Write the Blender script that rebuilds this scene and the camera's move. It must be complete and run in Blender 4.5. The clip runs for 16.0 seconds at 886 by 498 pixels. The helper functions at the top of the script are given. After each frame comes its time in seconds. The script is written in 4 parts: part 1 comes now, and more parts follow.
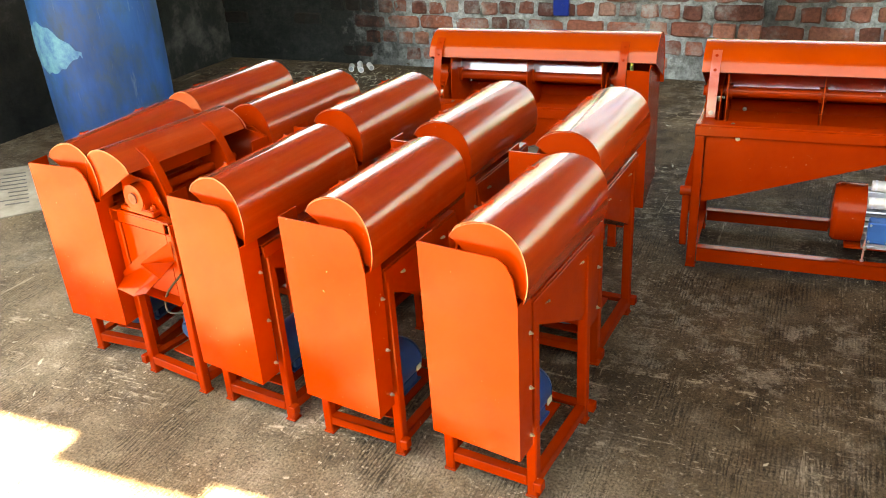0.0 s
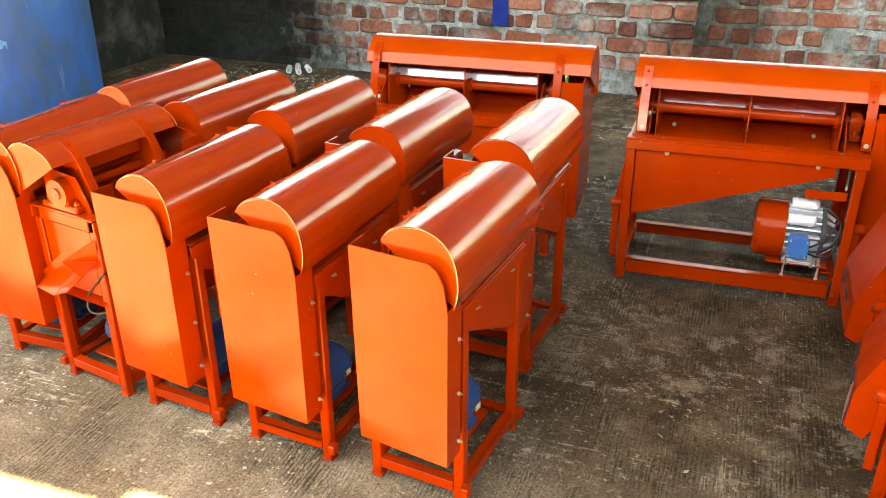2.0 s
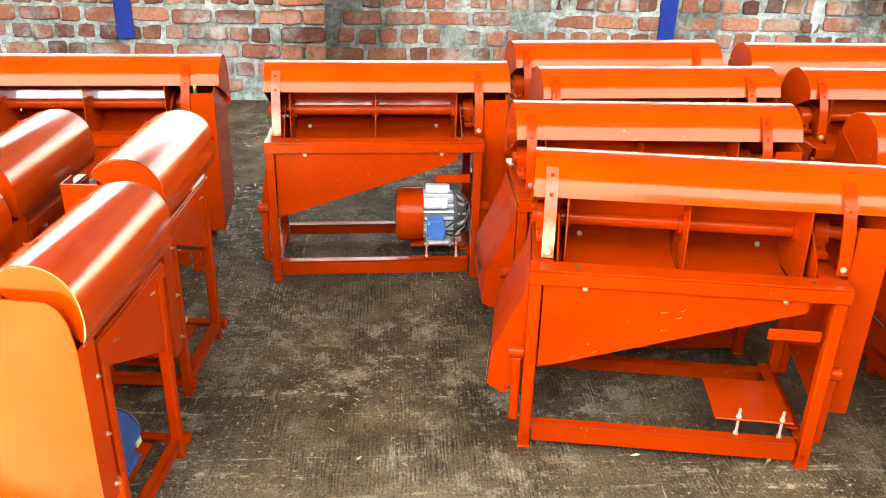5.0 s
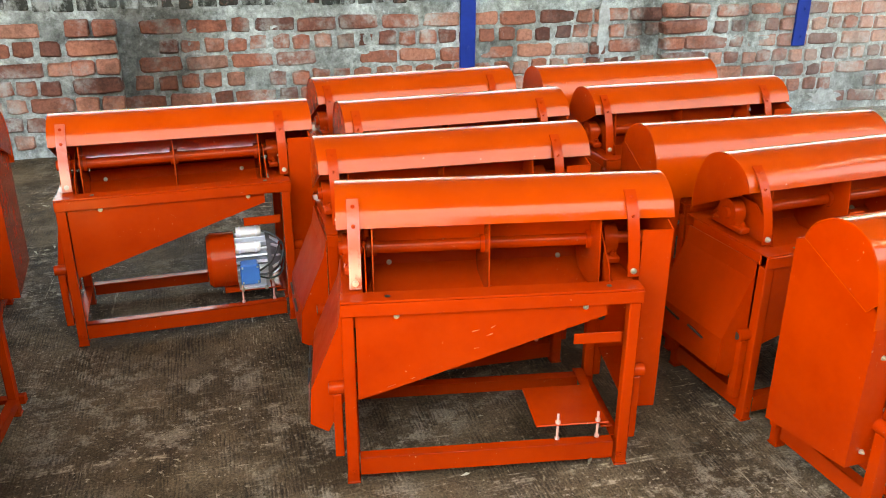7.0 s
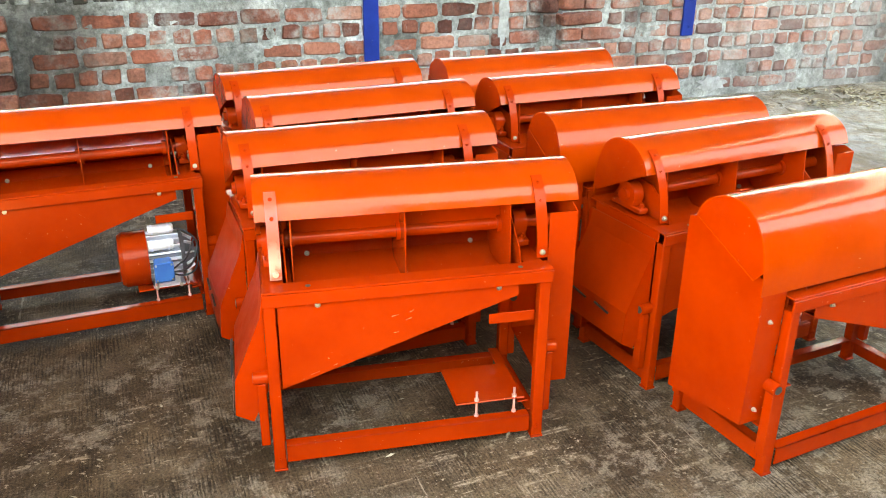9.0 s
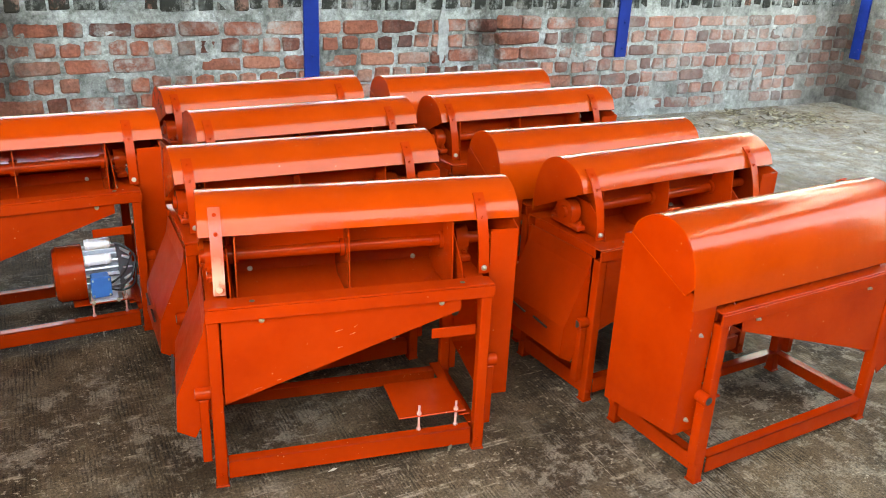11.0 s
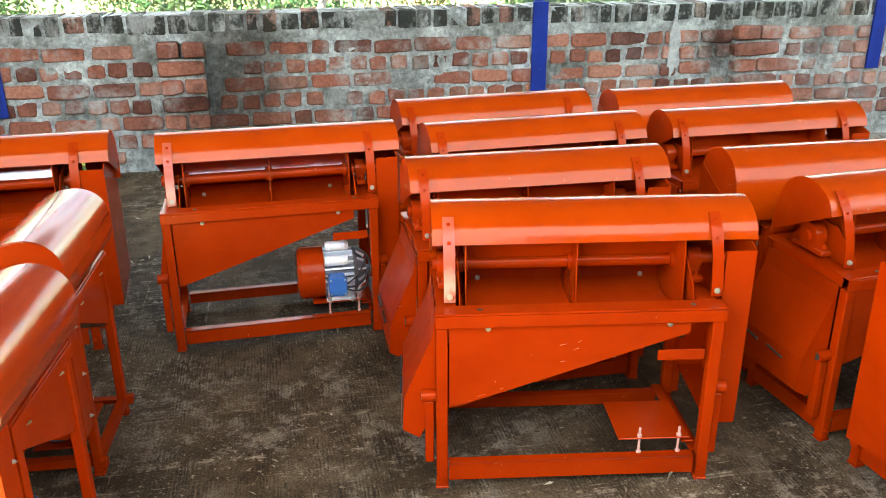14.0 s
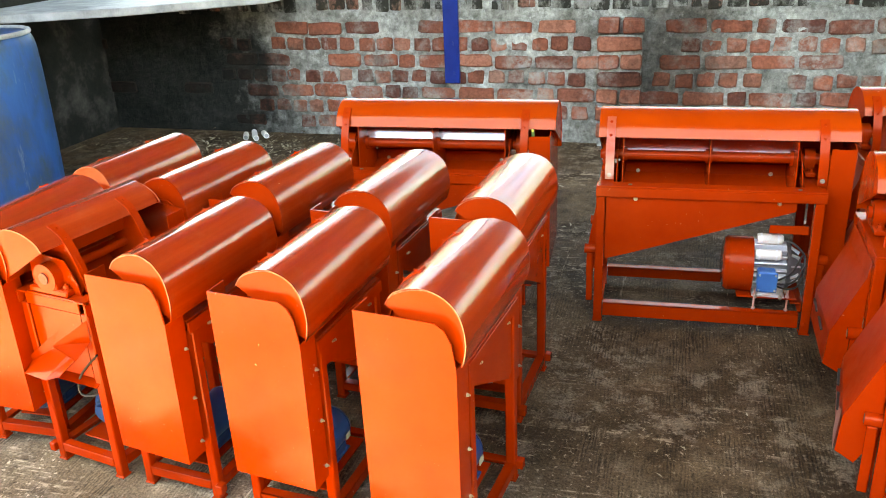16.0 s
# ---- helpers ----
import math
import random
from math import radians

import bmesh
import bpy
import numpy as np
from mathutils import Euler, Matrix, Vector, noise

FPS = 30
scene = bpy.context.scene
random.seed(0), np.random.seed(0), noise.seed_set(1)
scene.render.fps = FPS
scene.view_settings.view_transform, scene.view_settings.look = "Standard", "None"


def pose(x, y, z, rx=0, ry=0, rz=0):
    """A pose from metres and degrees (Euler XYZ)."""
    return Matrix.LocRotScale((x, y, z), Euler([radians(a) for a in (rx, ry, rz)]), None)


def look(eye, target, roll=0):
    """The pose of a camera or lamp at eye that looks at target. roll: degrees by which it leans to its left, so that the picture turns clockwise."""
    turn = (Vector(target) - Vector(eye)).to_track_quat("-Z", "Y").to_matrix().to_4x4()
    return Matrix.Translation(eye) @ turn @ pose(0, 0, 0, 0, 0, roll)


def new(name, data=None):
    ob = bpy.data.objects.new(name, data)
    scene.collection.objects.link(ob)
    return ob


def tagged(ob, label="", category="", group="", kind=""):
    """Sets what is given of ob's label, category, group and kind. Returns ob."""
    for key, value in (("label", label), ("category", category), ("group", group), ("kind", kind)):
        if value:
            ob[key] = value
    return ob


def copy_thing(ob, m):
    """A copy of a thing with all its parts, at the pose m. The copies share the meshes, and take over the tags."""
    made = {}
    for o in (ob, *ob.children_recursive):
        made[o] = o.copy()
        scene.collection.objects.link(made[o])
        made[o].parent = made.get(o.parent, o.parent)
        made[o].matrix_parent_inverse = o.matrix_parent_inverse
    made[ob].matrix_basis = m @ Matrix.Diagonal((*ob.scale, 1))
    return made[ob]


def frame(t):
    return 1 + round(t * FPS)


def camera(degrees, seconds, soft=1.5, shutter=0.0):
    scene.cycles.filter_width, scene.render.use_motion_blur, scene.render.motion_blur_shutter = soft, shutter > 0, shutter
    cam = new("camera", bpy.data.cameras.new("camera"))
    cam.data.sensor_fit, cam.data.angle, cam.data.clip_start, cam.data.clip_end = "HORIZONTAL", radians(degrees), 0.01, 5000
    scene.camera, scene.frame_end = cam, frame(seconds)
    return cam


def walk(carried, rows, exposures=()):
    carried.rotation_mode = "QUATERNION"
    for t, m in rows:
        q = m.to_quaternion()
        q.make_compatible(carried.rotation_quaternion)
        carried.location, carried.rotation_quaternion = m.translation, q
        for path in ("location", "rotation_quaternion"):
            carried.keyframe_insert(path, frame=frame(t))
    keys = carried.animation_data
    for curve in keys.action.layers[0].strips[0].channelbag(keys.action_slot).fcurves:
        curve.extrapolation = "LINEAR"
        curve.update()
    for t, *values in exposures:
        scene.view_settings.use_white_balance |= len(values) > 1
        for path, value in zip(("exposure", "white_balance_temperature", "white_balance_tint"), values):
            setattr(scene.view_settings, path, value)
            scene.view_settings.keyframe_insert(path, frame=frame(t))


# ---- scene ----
cam = camera(55.76, 16.0, 1.0)
PATH = [
    (0, (0.278, -2.598, 1.337), (-0.422, -1.040, 0.505), -3.76),
    (0.5, (0.280, -2.597, 1.335), (-0.421, -1.039, 0.504), -3.60),
    (1, (0.282, -2.592, 1.332), (-0.413, -1.032, 0.500), -3.39),
    (1.5, (0.281, -2.596, 1.334), (-0.363, -1.013, 0.504), -1.83),
    (2, (0.286, -2.596, 1.335), (-0.280, -0.980, 0.511), -0.31),
    (2.5, (0.293, -2.590, 1.335), (-0.202, -0.953, 0.508), -0.01),
    (3, (0.304, -2.590, 1.338), (-0.097, -0.925, 0.514), -0.28),
    (3.5, (0.327, -2.582, 1.332), (0.033, -0.886, 0.527), -0.73),
    (4, (0.351, -2.584, 1.332), (0.213, -0.866, 0.531), -0.27),
    (4.5, (0.360, -2.584, 1.328), (0.362, -0.859, 0.531), 0.53),
    (5, (0.375, -2.588, 1.338), (0.510, -0.872, 0.532), 1.46),
    (5.2, (0.381, -2.587, 1.334), (0.578, -0.880, 0.523), 1.64),
    (7.3, (0.458, -2.605, 1.332), (0.960, -0.919, 0.615), 0.01),
    (7.5, (0.459, -2.608, 1.332), (0.960, -0.920, 0.619), -0.16),
    (8, (0.461, -2.602, 1.326), (0.981, -0.917, 0.619), -0.86),
    (8.5, (0.460, -2.614, 1.328), (1.047, -0.971, 0.578), -0.76),
    (9, (0.412, -2.659, 1.346), (1.099, -1.050, 0.605), 0.66),
    (9.5, (0.379, -2.681, 1.360), (1.135, -1.086, 0.657), 1.94),
    (12, (0.385, -2.681, 1.367), (1.218, -1.129, 0.654), 2.48),
    (12.5, (0.376, -2.682, 1.374), (1.150, -1.079, 0.709), 1.32),
    (13, (0.355, -2.676, 1.374), (1.002, -1.001, 0.753), 0.52),
    (13.5, (0.344, -2.672, 1.372), (0.847, -0.956, 0.729), 0.39),
    (14, (0.340, -2.670, 1.371), (0.719, -0.942, 0.678), -0.25),
    (14.5, (0.323, -2.664, 1.374), (0.552, -0.918, 0.659), -0.70),
    (15, (0.277, -2.657, 1.381), (0.215, -0.902, 0.656), -1.66),
    (15.5, (0.218, -2.660, 1.376), (-0.138, -0.939, 0.654), -2.50),
    (16, (0.202, -2.659, 1.370), (-0.268, -0.964, 0.651), -2.56),
]
walk(cam, [(t, look(eye, target, roll)) for t, eye, target, roll in PATH], [
    (0, 5.1, 12200, 8), (2, 5.35, 12200, 8), (3.5, 5.78, 12200, 8), (5, 5.95, 12200, 8), (7.4, 5.3, 10800, 8), (8.2, 5.3, 10800, 8), (9, 5.6, 10800, 8),
    (9.5, 5.25, 10400, 8), (12, 5.3, 10000, 8), (12.5, 5.15, 10000, 8), (13.5, 4.85, 10000, 8), (14, 5.15, 10200, 8), (14.5, 5.45, 10600, 8), (15, 5.45, 10800, 8), (16, 5.25, 10800, 8)])

# ---- light ----
world = bpy.data.worlds.new("world")
scene.world = world
world.use_nodes = True
wn = world.node_tree
sky = wn.nodes.new("ShaderNodeTexSky")
sky.sky_type, sky.sun_disc = "NISHITA", False
SUN_EL, SUN_AZ = radians(75), radians(215)          # azimuth from +y, clockwise
sky.sun_elevation, sky.sun_rotation = SUN_EL, SUN_AZ
wn.links.new(sky.outputs[0], wn.nodes["Background"].inputs[0])
wn.nodes["Background"].inputs[1].default_value = 0.07
sun = new("sun", bpy.data.lights.new("sun", "SUN"))
sun.data.energy, sun.data.angle, sun.data.color = 5.0, radians(0.6), (1, 0.95, 0.86)
sdir = Vector((math.sin(SUN_AZ) * math.cos(SUN_EL), math.cos(SUN_AZ) * math.cos(SUN_EL), math.sin(SUN_EL)))
sun.matrix_world = look(sdir * 20, (0, 0, 0))


# ---- materials ----
WALL_O, WALL_D = Vector((-1.051, 2.371, 0)), Vector((0.99957, -0.02944, 0)).normalized()   # a point on the back wall's face, and its run
def mat(name, color, rough=0.5, metal=0.0):
    m = bpy.data.materials.new(name)
    m.use_nodes = True
    b = m.node_tree.nodes["Principled BSDF"]
    b.inputs["Base Color"].default_value = (*color, 1)
    b.inputs["Roughness"].default_value = rough
    b.inputs["Metallic"].default_value = metal
    return m, m.node_tree, b


def node(nt, kind, **values):
    n = nt.nodes.new(kind)
    for key, value in values.items():
        n.inputs[key.replace("_", " ")].default_value = value
    return n


def noise_of(nt, scale, detail=6.0, rough=0.6, stretch=None, turn=0.0, source="Position"):
    co = nt.nodes.new("ShaderNodeNewGeometry") if source == "Position" else nt.nodes.new("ShaderNodeTexCoord")
    n = node(nt, "ShaderNodeTexNoise", Scale=scale, Detail=detail, Roughness=rough)
    mp = nt.nodes.new("ShaderNodeMapping")
    mp.inputs["Rotation"].default_value = (0, 0, turn)
    mp.inputs["Scale"].default_value = stretch or (1, 1, 1)
    nt.links.new(co.outputs["Position" if source == "Position" else "Object"], mp.inputs[0])
    nt.links.new(mp.outputs[0], n.inputs["Vector"])
    return n.outputs["Fac"]


def ramp(nt, fac, stops):
    r = nt.nodes.new("ShaderNodeValToRGB")
    e = r.color_ramp.elements
    while len(e) < len(stops):
        e.new(0.5)
    for el, (at, c) in zip(e, stops):
        el.position = at
        el.color = (*c, 1) if isinstance(c, tuple) else (c, c, c, 1)
    nt.links.new(fac, r.inputs[0])
    return r.outputs[0]


def mix(nt, fac, a, b, mode="MIX"):
    m = nt.nodes.new("ShaderNodeMix")
    m.data_type, m.blend_type = "RGBA", mode
    for sock, v in ((m.inputs[0], fac), (m.inputs[6], a), (m.inputs[7], b)):
        if isinstance(v, (int, float)):
            sock.default_value = v
        elif isinstance(v, tuple):
            sock.default_value = (*v, 1)
        else:
            nt.links.new(v, sock)
    return m.outputs[2]


def bump(nt, b, height, strength=0.3, dist=0.004):
    n = node(nt, "ShaderNodeBump", Strength=strength, Distance=dist)
    nt.links.new(height, n.inputs["Height"])
    nt.links.new(n.outputs[0], b.inputs["Normal"])


def paint(name, base, dark, rough=0.3, chips=0.0, gloss=0.35, tint=(1, 1, 1)):
    """Brushed or sprayed enamel on sheet steel: soft waviness, dust, small chips."""
    m, nt, b = mat(name, base, rough)
    b.inputs["Specular IOR Level"].default_value = gloss
    b.inputs["Specular Tint"].default_value = (*tint, 1)
    big = ramp(nt, noise_of(nt, 5.0, 4), [(0.35, dark), (0.65, base)])
    speck = ramp(nt, noise_of(nt, 120.0, 2, 0.5), [(0.75 - chips, 0.0), (0.77 - chips, 0.8)])
    where = ramp(nt, noise_of(nt, 7.0, 3), [(0.52, 0.0), (0.62, 1.0)])
    chip = mix(nt, 1.0, speck, where, "MULTIPLY")
    col = mix(nt, chip, big, (0.66, 0.36, 0.24))
    nt.links.new(col, b.inputs["Base Color"])
    r = ramp(nt, noise_of(nt, 14.0, 6, 0.7), [(0.35, rough - 0.04), (0.7, rough + 0.09)])
    nt.links.new(r, b.inputs["Roughness"])
    bump(nt, b, mix(nt, 0.25, noise_of(nt, 6.0, 2, 0.4), noise_of(nt, 38.0, 3, 0.5)), 0.16, 0.010)
    return m


ORANGE = paint("orange_enamel", (0.385, 0.029, 0.004), (0.315, 0.021, 0.003), 0.15, 0.012, gloss=0.2, tint=(1, 0.72, 0.5))


def hood_paint():
    m, nt, b = mat("hood_enamel", (0.3, 0.03, 0.006), 0.2)
    b.inputs["Specular Tint"].default_value = (1.0, 0.93, 0.78, 1)
    b.inputs["Specular IOR Level"].default_value = 1.0
    b.inputs["IOR"].default_value = 1.62
    streak = noise_of(nt, 22.0, 6, 0.65, (0.05, 1, 1), 0.0, "Object")
    soft = noise_of(nt, 6.0, 4, 0.6, (0.25, 1, 1), 0.0, "Object")
    col = mix(nt, ramp(nt, streak, [(0.35, 0.0), (0.7, 1.0)]), (0.27, 0.019, 0.003), (0.38, 0.036, 0.007))
    dust = ramp(nt, noise_of(nt, 9.0, 7, 0.75), [(0.55, 0.0), (0.8, 0.12)])
    col = mix(nt, dust, col, (0.36, 0.16, 0.09))
    speck = ramp(nt, noise_of(nt, 120.0, 2, 0.5), [(0.74, 0.0), (0.765, 0.7)])
    where = ramp(nt, noise_of(nt, 5.0, 3), [(0.54, 0.0), (0.64, 1.0)])
    col = mix(nt, mix(nt, 1.0, speck, where, "MULTIPLY"), col, (0.62, 0.36, 0.26))
    nt.links.new(col, b.inputs["Base Color"])
    r = mix(nt, 0.5, ramp(nt, streak, [(0.3, 0.08), (0.72, 0.26)]), ramp(nt, soft, [(0.3, 0.09), (0.7, 0.20)]))
    nt.links.new(r, b.inputs["Roughness"])
    bump(nt, b, mix(nt, 0.5, streak, soft), 0.10, 0.004)
    return m


HOODP = hood_paint()
# reflectance raised above plain enamel, so two drum blades mirror bright sky
SHEEN = paint("wet_looking_enamel", (0.36, 0.022, 0.004), (0.29, 0.016, 0.003), 0.12, gloss=1.0)
SHEEN.node_tree.nodes["Principled BSDF"].inputs["Coat Weight"].default_value = 1.0
SHEEN.node_tree.nodes["Principled BSDF"].inputs["IOR"].default_value = 1.8
DULL = paint("dulled_enamel", (0.36, 0.026, 0.003), (0.28, 0.018, 0.002), 0.42, gloss=0.15, tint=(1, 0.72, 0.5))
BIGHOOD = paint("big_hood_enamel", (0.44, 0.042, 0.004), (0.37, 0.032, 0.003), 0.13, gloss=0.4, tint=(1, 0.8, 0.6))
WORN, nt, b = mat("worn_pale_paint", (0.5, 0.15, 0.075), 0.4)
rub = ramp(nt, noise_of(nt, 26, 6, 0.7), [(0.36, 0.0), (0.52, 0.9)])
geo = nt.nodes.new("ShaderNodeNewGeometry")
sep = nt.nodes.new("ShaderNodeSeparateXYZ")
nt.links.new(geo.outputs["Position"], sep.inputs[0])
tip = node(nt, "ShaderNodeMapRange")
for i, v in ((1, 0.60), (2, 0.55), (3, 0.12), (4, 1.0)):
    tip.inputs[i].default_value = v
nt.links.new(sep.outputs["Z"], tip.inputs[0])
nt.links.new(mix(nt, mix(nt, 1.0, rub, tip.outputs[0], "MULTIPLY"), (0.43, 0.04, 0.006), (0.58, 0.30, 0.21)), b.inputs["Base Color"])
PRIMER = paint("faded_pink_paint", (0.62, 0.33, 0.26), (0.55, 0.26, 0.2), 0.6)
BLUE = paint("blue_enamel", (0.004, 0.030, 0.21), (0.004, 0.02, 0.15), 0.45, gloss=0.1)
MOTORBLUE = paint("motor_blue", (0.025, 0.18, 0.47), (0.02, 0.13, 0.38), 0.35)
# motor blue darkened to carry the shade inside the small frames
SHADEBLUE = paint("shaded_motor_blue", (0.008, 0.065, 0.20), (0.006, 0.045, 0.14), 0.35)
EDGE, nt, b = mat("chipped_edge", (0.6, 0.2, 0.1), 0.5)
rub = ramp(nt, noise_of(nt, 90, 4, 0.7), [(0.46, 0.0), (0.56, 1.0)])
nt.links.new(mix(nt, rub, (0.38, 0.030, 0.005), (0.50, 0.17, 0.09)), b.inputs["Base Color"])
BELT, nt, b = mat("yellow_belt", (0.55, 0.5, 0.06), 0.5)
nt.links.new(ramp(nt, noise_of(nt, 60, 2, 0.5, (0.1, 0.1, 1)), [(0.45, (0.10, 0.16, 0.03)), (0.55, (0.6, 0.52, 0.08))]), b.inputs["Base Color"])
STEEL, nt, b = mat("zinc_bolt", (0.50, 0.48, 0.40), 0.35, 0.9)
ALU, nt, b = mat("cast_aluminium", (0.80, 0.83, 0.86), 0.4, 0.55)
bump(nt, b, noise_of(nt, 160, 4), 0.2, 0.001)
GREYCAST, nt, b = mat("grey_casting", (0.16, 0.17, 0.18), 0.5, 0.5)
BLACK, nt, b = mat("black_rubber", (0.02, 0.02, 0.02), 0.5)
DARKSTEEL, nt, b = mat("worn_dark_steel", (0.17, 0.06, 0.04), 0.45, 0.5)
WHITEPVC, nt, b = mat("white_pvc", (0.75, 0.75, 0.72), 0.5)
YELLOW, nt, b = mat("pale_label", (0.5, 0.5, 0.3), 0.5)


def reach_of(nt, direction, wobble, scale, lo, hi, top):
    """A ragged-edged zone: 0 to top as the way along direction, plus noise, goes from lo to hi."""
    geo = nt.nodes.new("ShaderNodeNewGeometry")
    along = node(nt, "ShaderNodeVectorMath")
    along.operation = "DOT_PRODUCT"
    along.inputs[1].default_value = direction
    nt.links.new(geo.outputs["Position"], along.inputs[0])
    wob = nt.nodes.new("ShaderNodeMath")
    wob.operation = "MULTIPLY_ADD"
    nt.links.new(noise_of(nt, scale, 8, 0.7), wob.inputs[0])
    wob.inputs[1].default_value = wobble
    nt.links.new(along.outputs["Value"], wob.inputs[2])
    span = node(nt, "ShaderNodeMapRange")
    for i, v in ((1, lo + wobble / 2), (2, hi + wobble / 2), (3, 0.0), (4, top)):
        span.inputs[i].default_value = v
    nt.links.new(wob.outputs[0], span.inputs[0])
    return span.outputs[0]


def floor_material():
    m, nt, b = mat("worn_concrete", (0.05, 0.04, 0.03), 0.6)
    b.inputs["Specular IOR Level"].default_value = 0.10
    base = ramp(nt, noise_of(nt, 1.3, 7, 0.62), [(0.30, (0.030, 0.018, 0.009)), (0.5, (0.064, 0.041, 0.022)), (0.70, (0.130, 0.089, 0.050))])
    # floor raised in colour towards the yard, where more light falls
    near_lit = ramp(nt, noise_of(nt, 3.0, 8, 0.65), [(0.34, (0.085, 0.062, 0.038)), (0.50, (0.22, 0.17, 0.113)), (0.68, (0.42, 0.345, 0.25))])
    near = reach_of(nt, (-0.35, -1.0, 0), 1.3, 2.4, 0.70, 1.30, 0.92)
    col = mix(nt, near, base, near_lit)
    # far right floor paled too, for the light from that end
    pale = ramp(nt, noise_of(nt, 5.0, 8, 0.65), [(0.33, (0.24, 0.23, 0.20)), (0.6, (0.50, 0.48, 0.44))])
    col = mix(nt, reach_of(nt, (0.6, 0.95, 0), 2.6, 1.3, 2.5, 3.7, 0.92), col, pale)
    # mottled pale cement laid bare, in ragged patches
    bare = ramp(nt, noise_of(nt, 11, 12, 0.80), [(0.50, 0.0), (0.555, 0.9)])
    field = ramp(nt, noise_of(nt, 1.35, 5, 0.55, None, 0.4), [(0.47, 0.0), (0.58, 1.0)])
    right = reach_of(nt, (1.0, -0.55, 0), 1.5, 1.8, 1.95, 2.8, 1.0)
    field = mix(nt, 1.0, field, right, "LIGHTEN")
    col = mix(nt, mix(nt, 1.0, bare, field, "MULTIPLY"), col, (0.27, 0.222, 0.165))
    haze = ramp(nt, noise_of(nt, 3.2, 9, 0.72, None, 1.7), [(0.46, 0.0), (0.64, 0.7)])
    col = mix(nt, haze, col, (0.21, 0.150, 0.088))
    fine = ramp(nt, noise_of(nt, 140, 6, 0.75), [(0.36, 0.42), (0.64, 1.45)])
    col = mix(nt, 1.0, col, fine, "MULTIPLY")
    # broken broom ridges running towards the wall
    wave = node(nt, "ShaderNodeTexWave", Scale=30.0, Distortion=12.0, Detail=6.0, Detail_Scale=1.3, Detail_Roughness=0.75)
    mp = nt.nodes.new("ShaderNodeMapping")
    mp.inputs["Rotation"].default_value = (0, 0, radians(8))
    mp.inputs["Scale"].default_value = (1, 0.13, 1)
    pos = nt.nodes.new("ShaderNodeNewGeometry")
    nt.links.new(pos.outputs["Position"], mp.inputs[0])
    nt.links.new(mp.outputs[0], wave.inputs["Vector"])
    ridge = ramp(nt, wave.outputs["Fac"], [(0.62, 0.0), (0.80, 1.0)])
    dash = ramp(nt, noise_of(nt, 30, 8, 0.80, (1, 0.45, 1), radians(8)), [(0.52, 0.0), (0.60, 1.0)])
    where = ramp(nt, noise_of(nt, 2.8, 8, 0.72), [(0.50, 0.0), (0.62, 0.6)])
    f1 = mix(nt, 1.0, mix(nt, 1.0, ridge, dash, "MULTIPLY"), where, "MULTIPLY")
    # pale flakes, long broken scratches drawn across the floor
    s2 = ramp(nt, noise_of(nt, 26, 6, 0.78, (0.10, 1, 1), radians(20)), [(0.70, 0.0), (0.725, 1.0)])
    s3 = ramp(nt, noise_of(nt, 17, 6, 0.75, (1, 0.07, 1), radians(-24)), [(0.645, 0.0), (0.67, 1.0)])
    blot = ramp(nt, noise_of(nt, 55, 5, 0.75), [(0.585, 0.0), (0.635, 0.9)])
    where2 = ramp(nt, noise_of(nt, 2.1, 5, 0.65, None, 1.0), [(0.44, 0.12), (0.58, 1.0)])
    gap = ramp(nt, noise_of(nt, 20, 8, 0.8), [(0.50, 0.0), (0.57, 1.0)])
    lines = None
    for turn, scale in ((-3, 4.2), (6, 3.1)):
        band = ramp(nt, noise_of(nt, scale, 4, 0.5, (0.05, 1, 1), radians(turn)), [(0.494, 0.0), (0.5, 1.0), (0.506, 0.0)])
        lines = band if lines is None else mix(nt, 1.0, lines, band, "LIGHTEN")
    lines = mix(nt, 1.0, lines, gap, "MULTIPLY")
    marks = mix(nt, 1.0, mix(nt, 1.0, s2, s3, "LIGHTEN"), mix(nt, 1.0, blot, lines, "LIGHTEN"), "LIGHTEN")
    f2 = mix(nt, 1.0, marks, where2, "MULTIPLY")
    groove = ramp(nt, wave.outputs["Fac"], [(0.12, 0.32), (0.45, 1.0)])
    broken = ramp(nt, noise_of(nt, 4.5, 9, 0.8, (1, 0.6, 1)), [(0.47, 0.0), (0.60, 1.0)])
    col = mix(nt, broken, col, mix(nt, 1.0, col, groove, "MULTIPLY"))
    pit = ramp(nt, noise_of(nt, 85, 5, 0.8), [(0.36, 0.3), (0.42, 1.0)])
    col = mix(nt, 1.0, col, pit, "MULTIPLY")
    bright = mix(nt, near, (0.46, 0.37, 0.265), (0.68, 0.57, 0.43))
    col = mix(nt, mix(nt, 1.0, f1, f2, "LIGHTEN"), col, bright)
    crack = ramp(nt, noise_of(nt, 2.6, 9, 0.7, None, 0.6), [(0.492, 1.0), (0.498, 0.25), (0.504, 1.0)])
    col = mix(nt, where2, col, mix(nt, 1.0, col, crack, "MULTIPLY"))
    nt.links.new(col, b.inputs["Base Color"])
    r = ramp(nt, noise_of(nt, 6, 6, 0.7), [(0.3, 0.5), (0.7, 0.85)])
    nt.links.new(r, b.inputs["Roughness"])
    h = mix(nt, 0.85, wave.outputs["Fac"], noise_of(nt, 60, 8, 0.8))
    bump(nt, b, h, 1.0, 0.009)
    return m


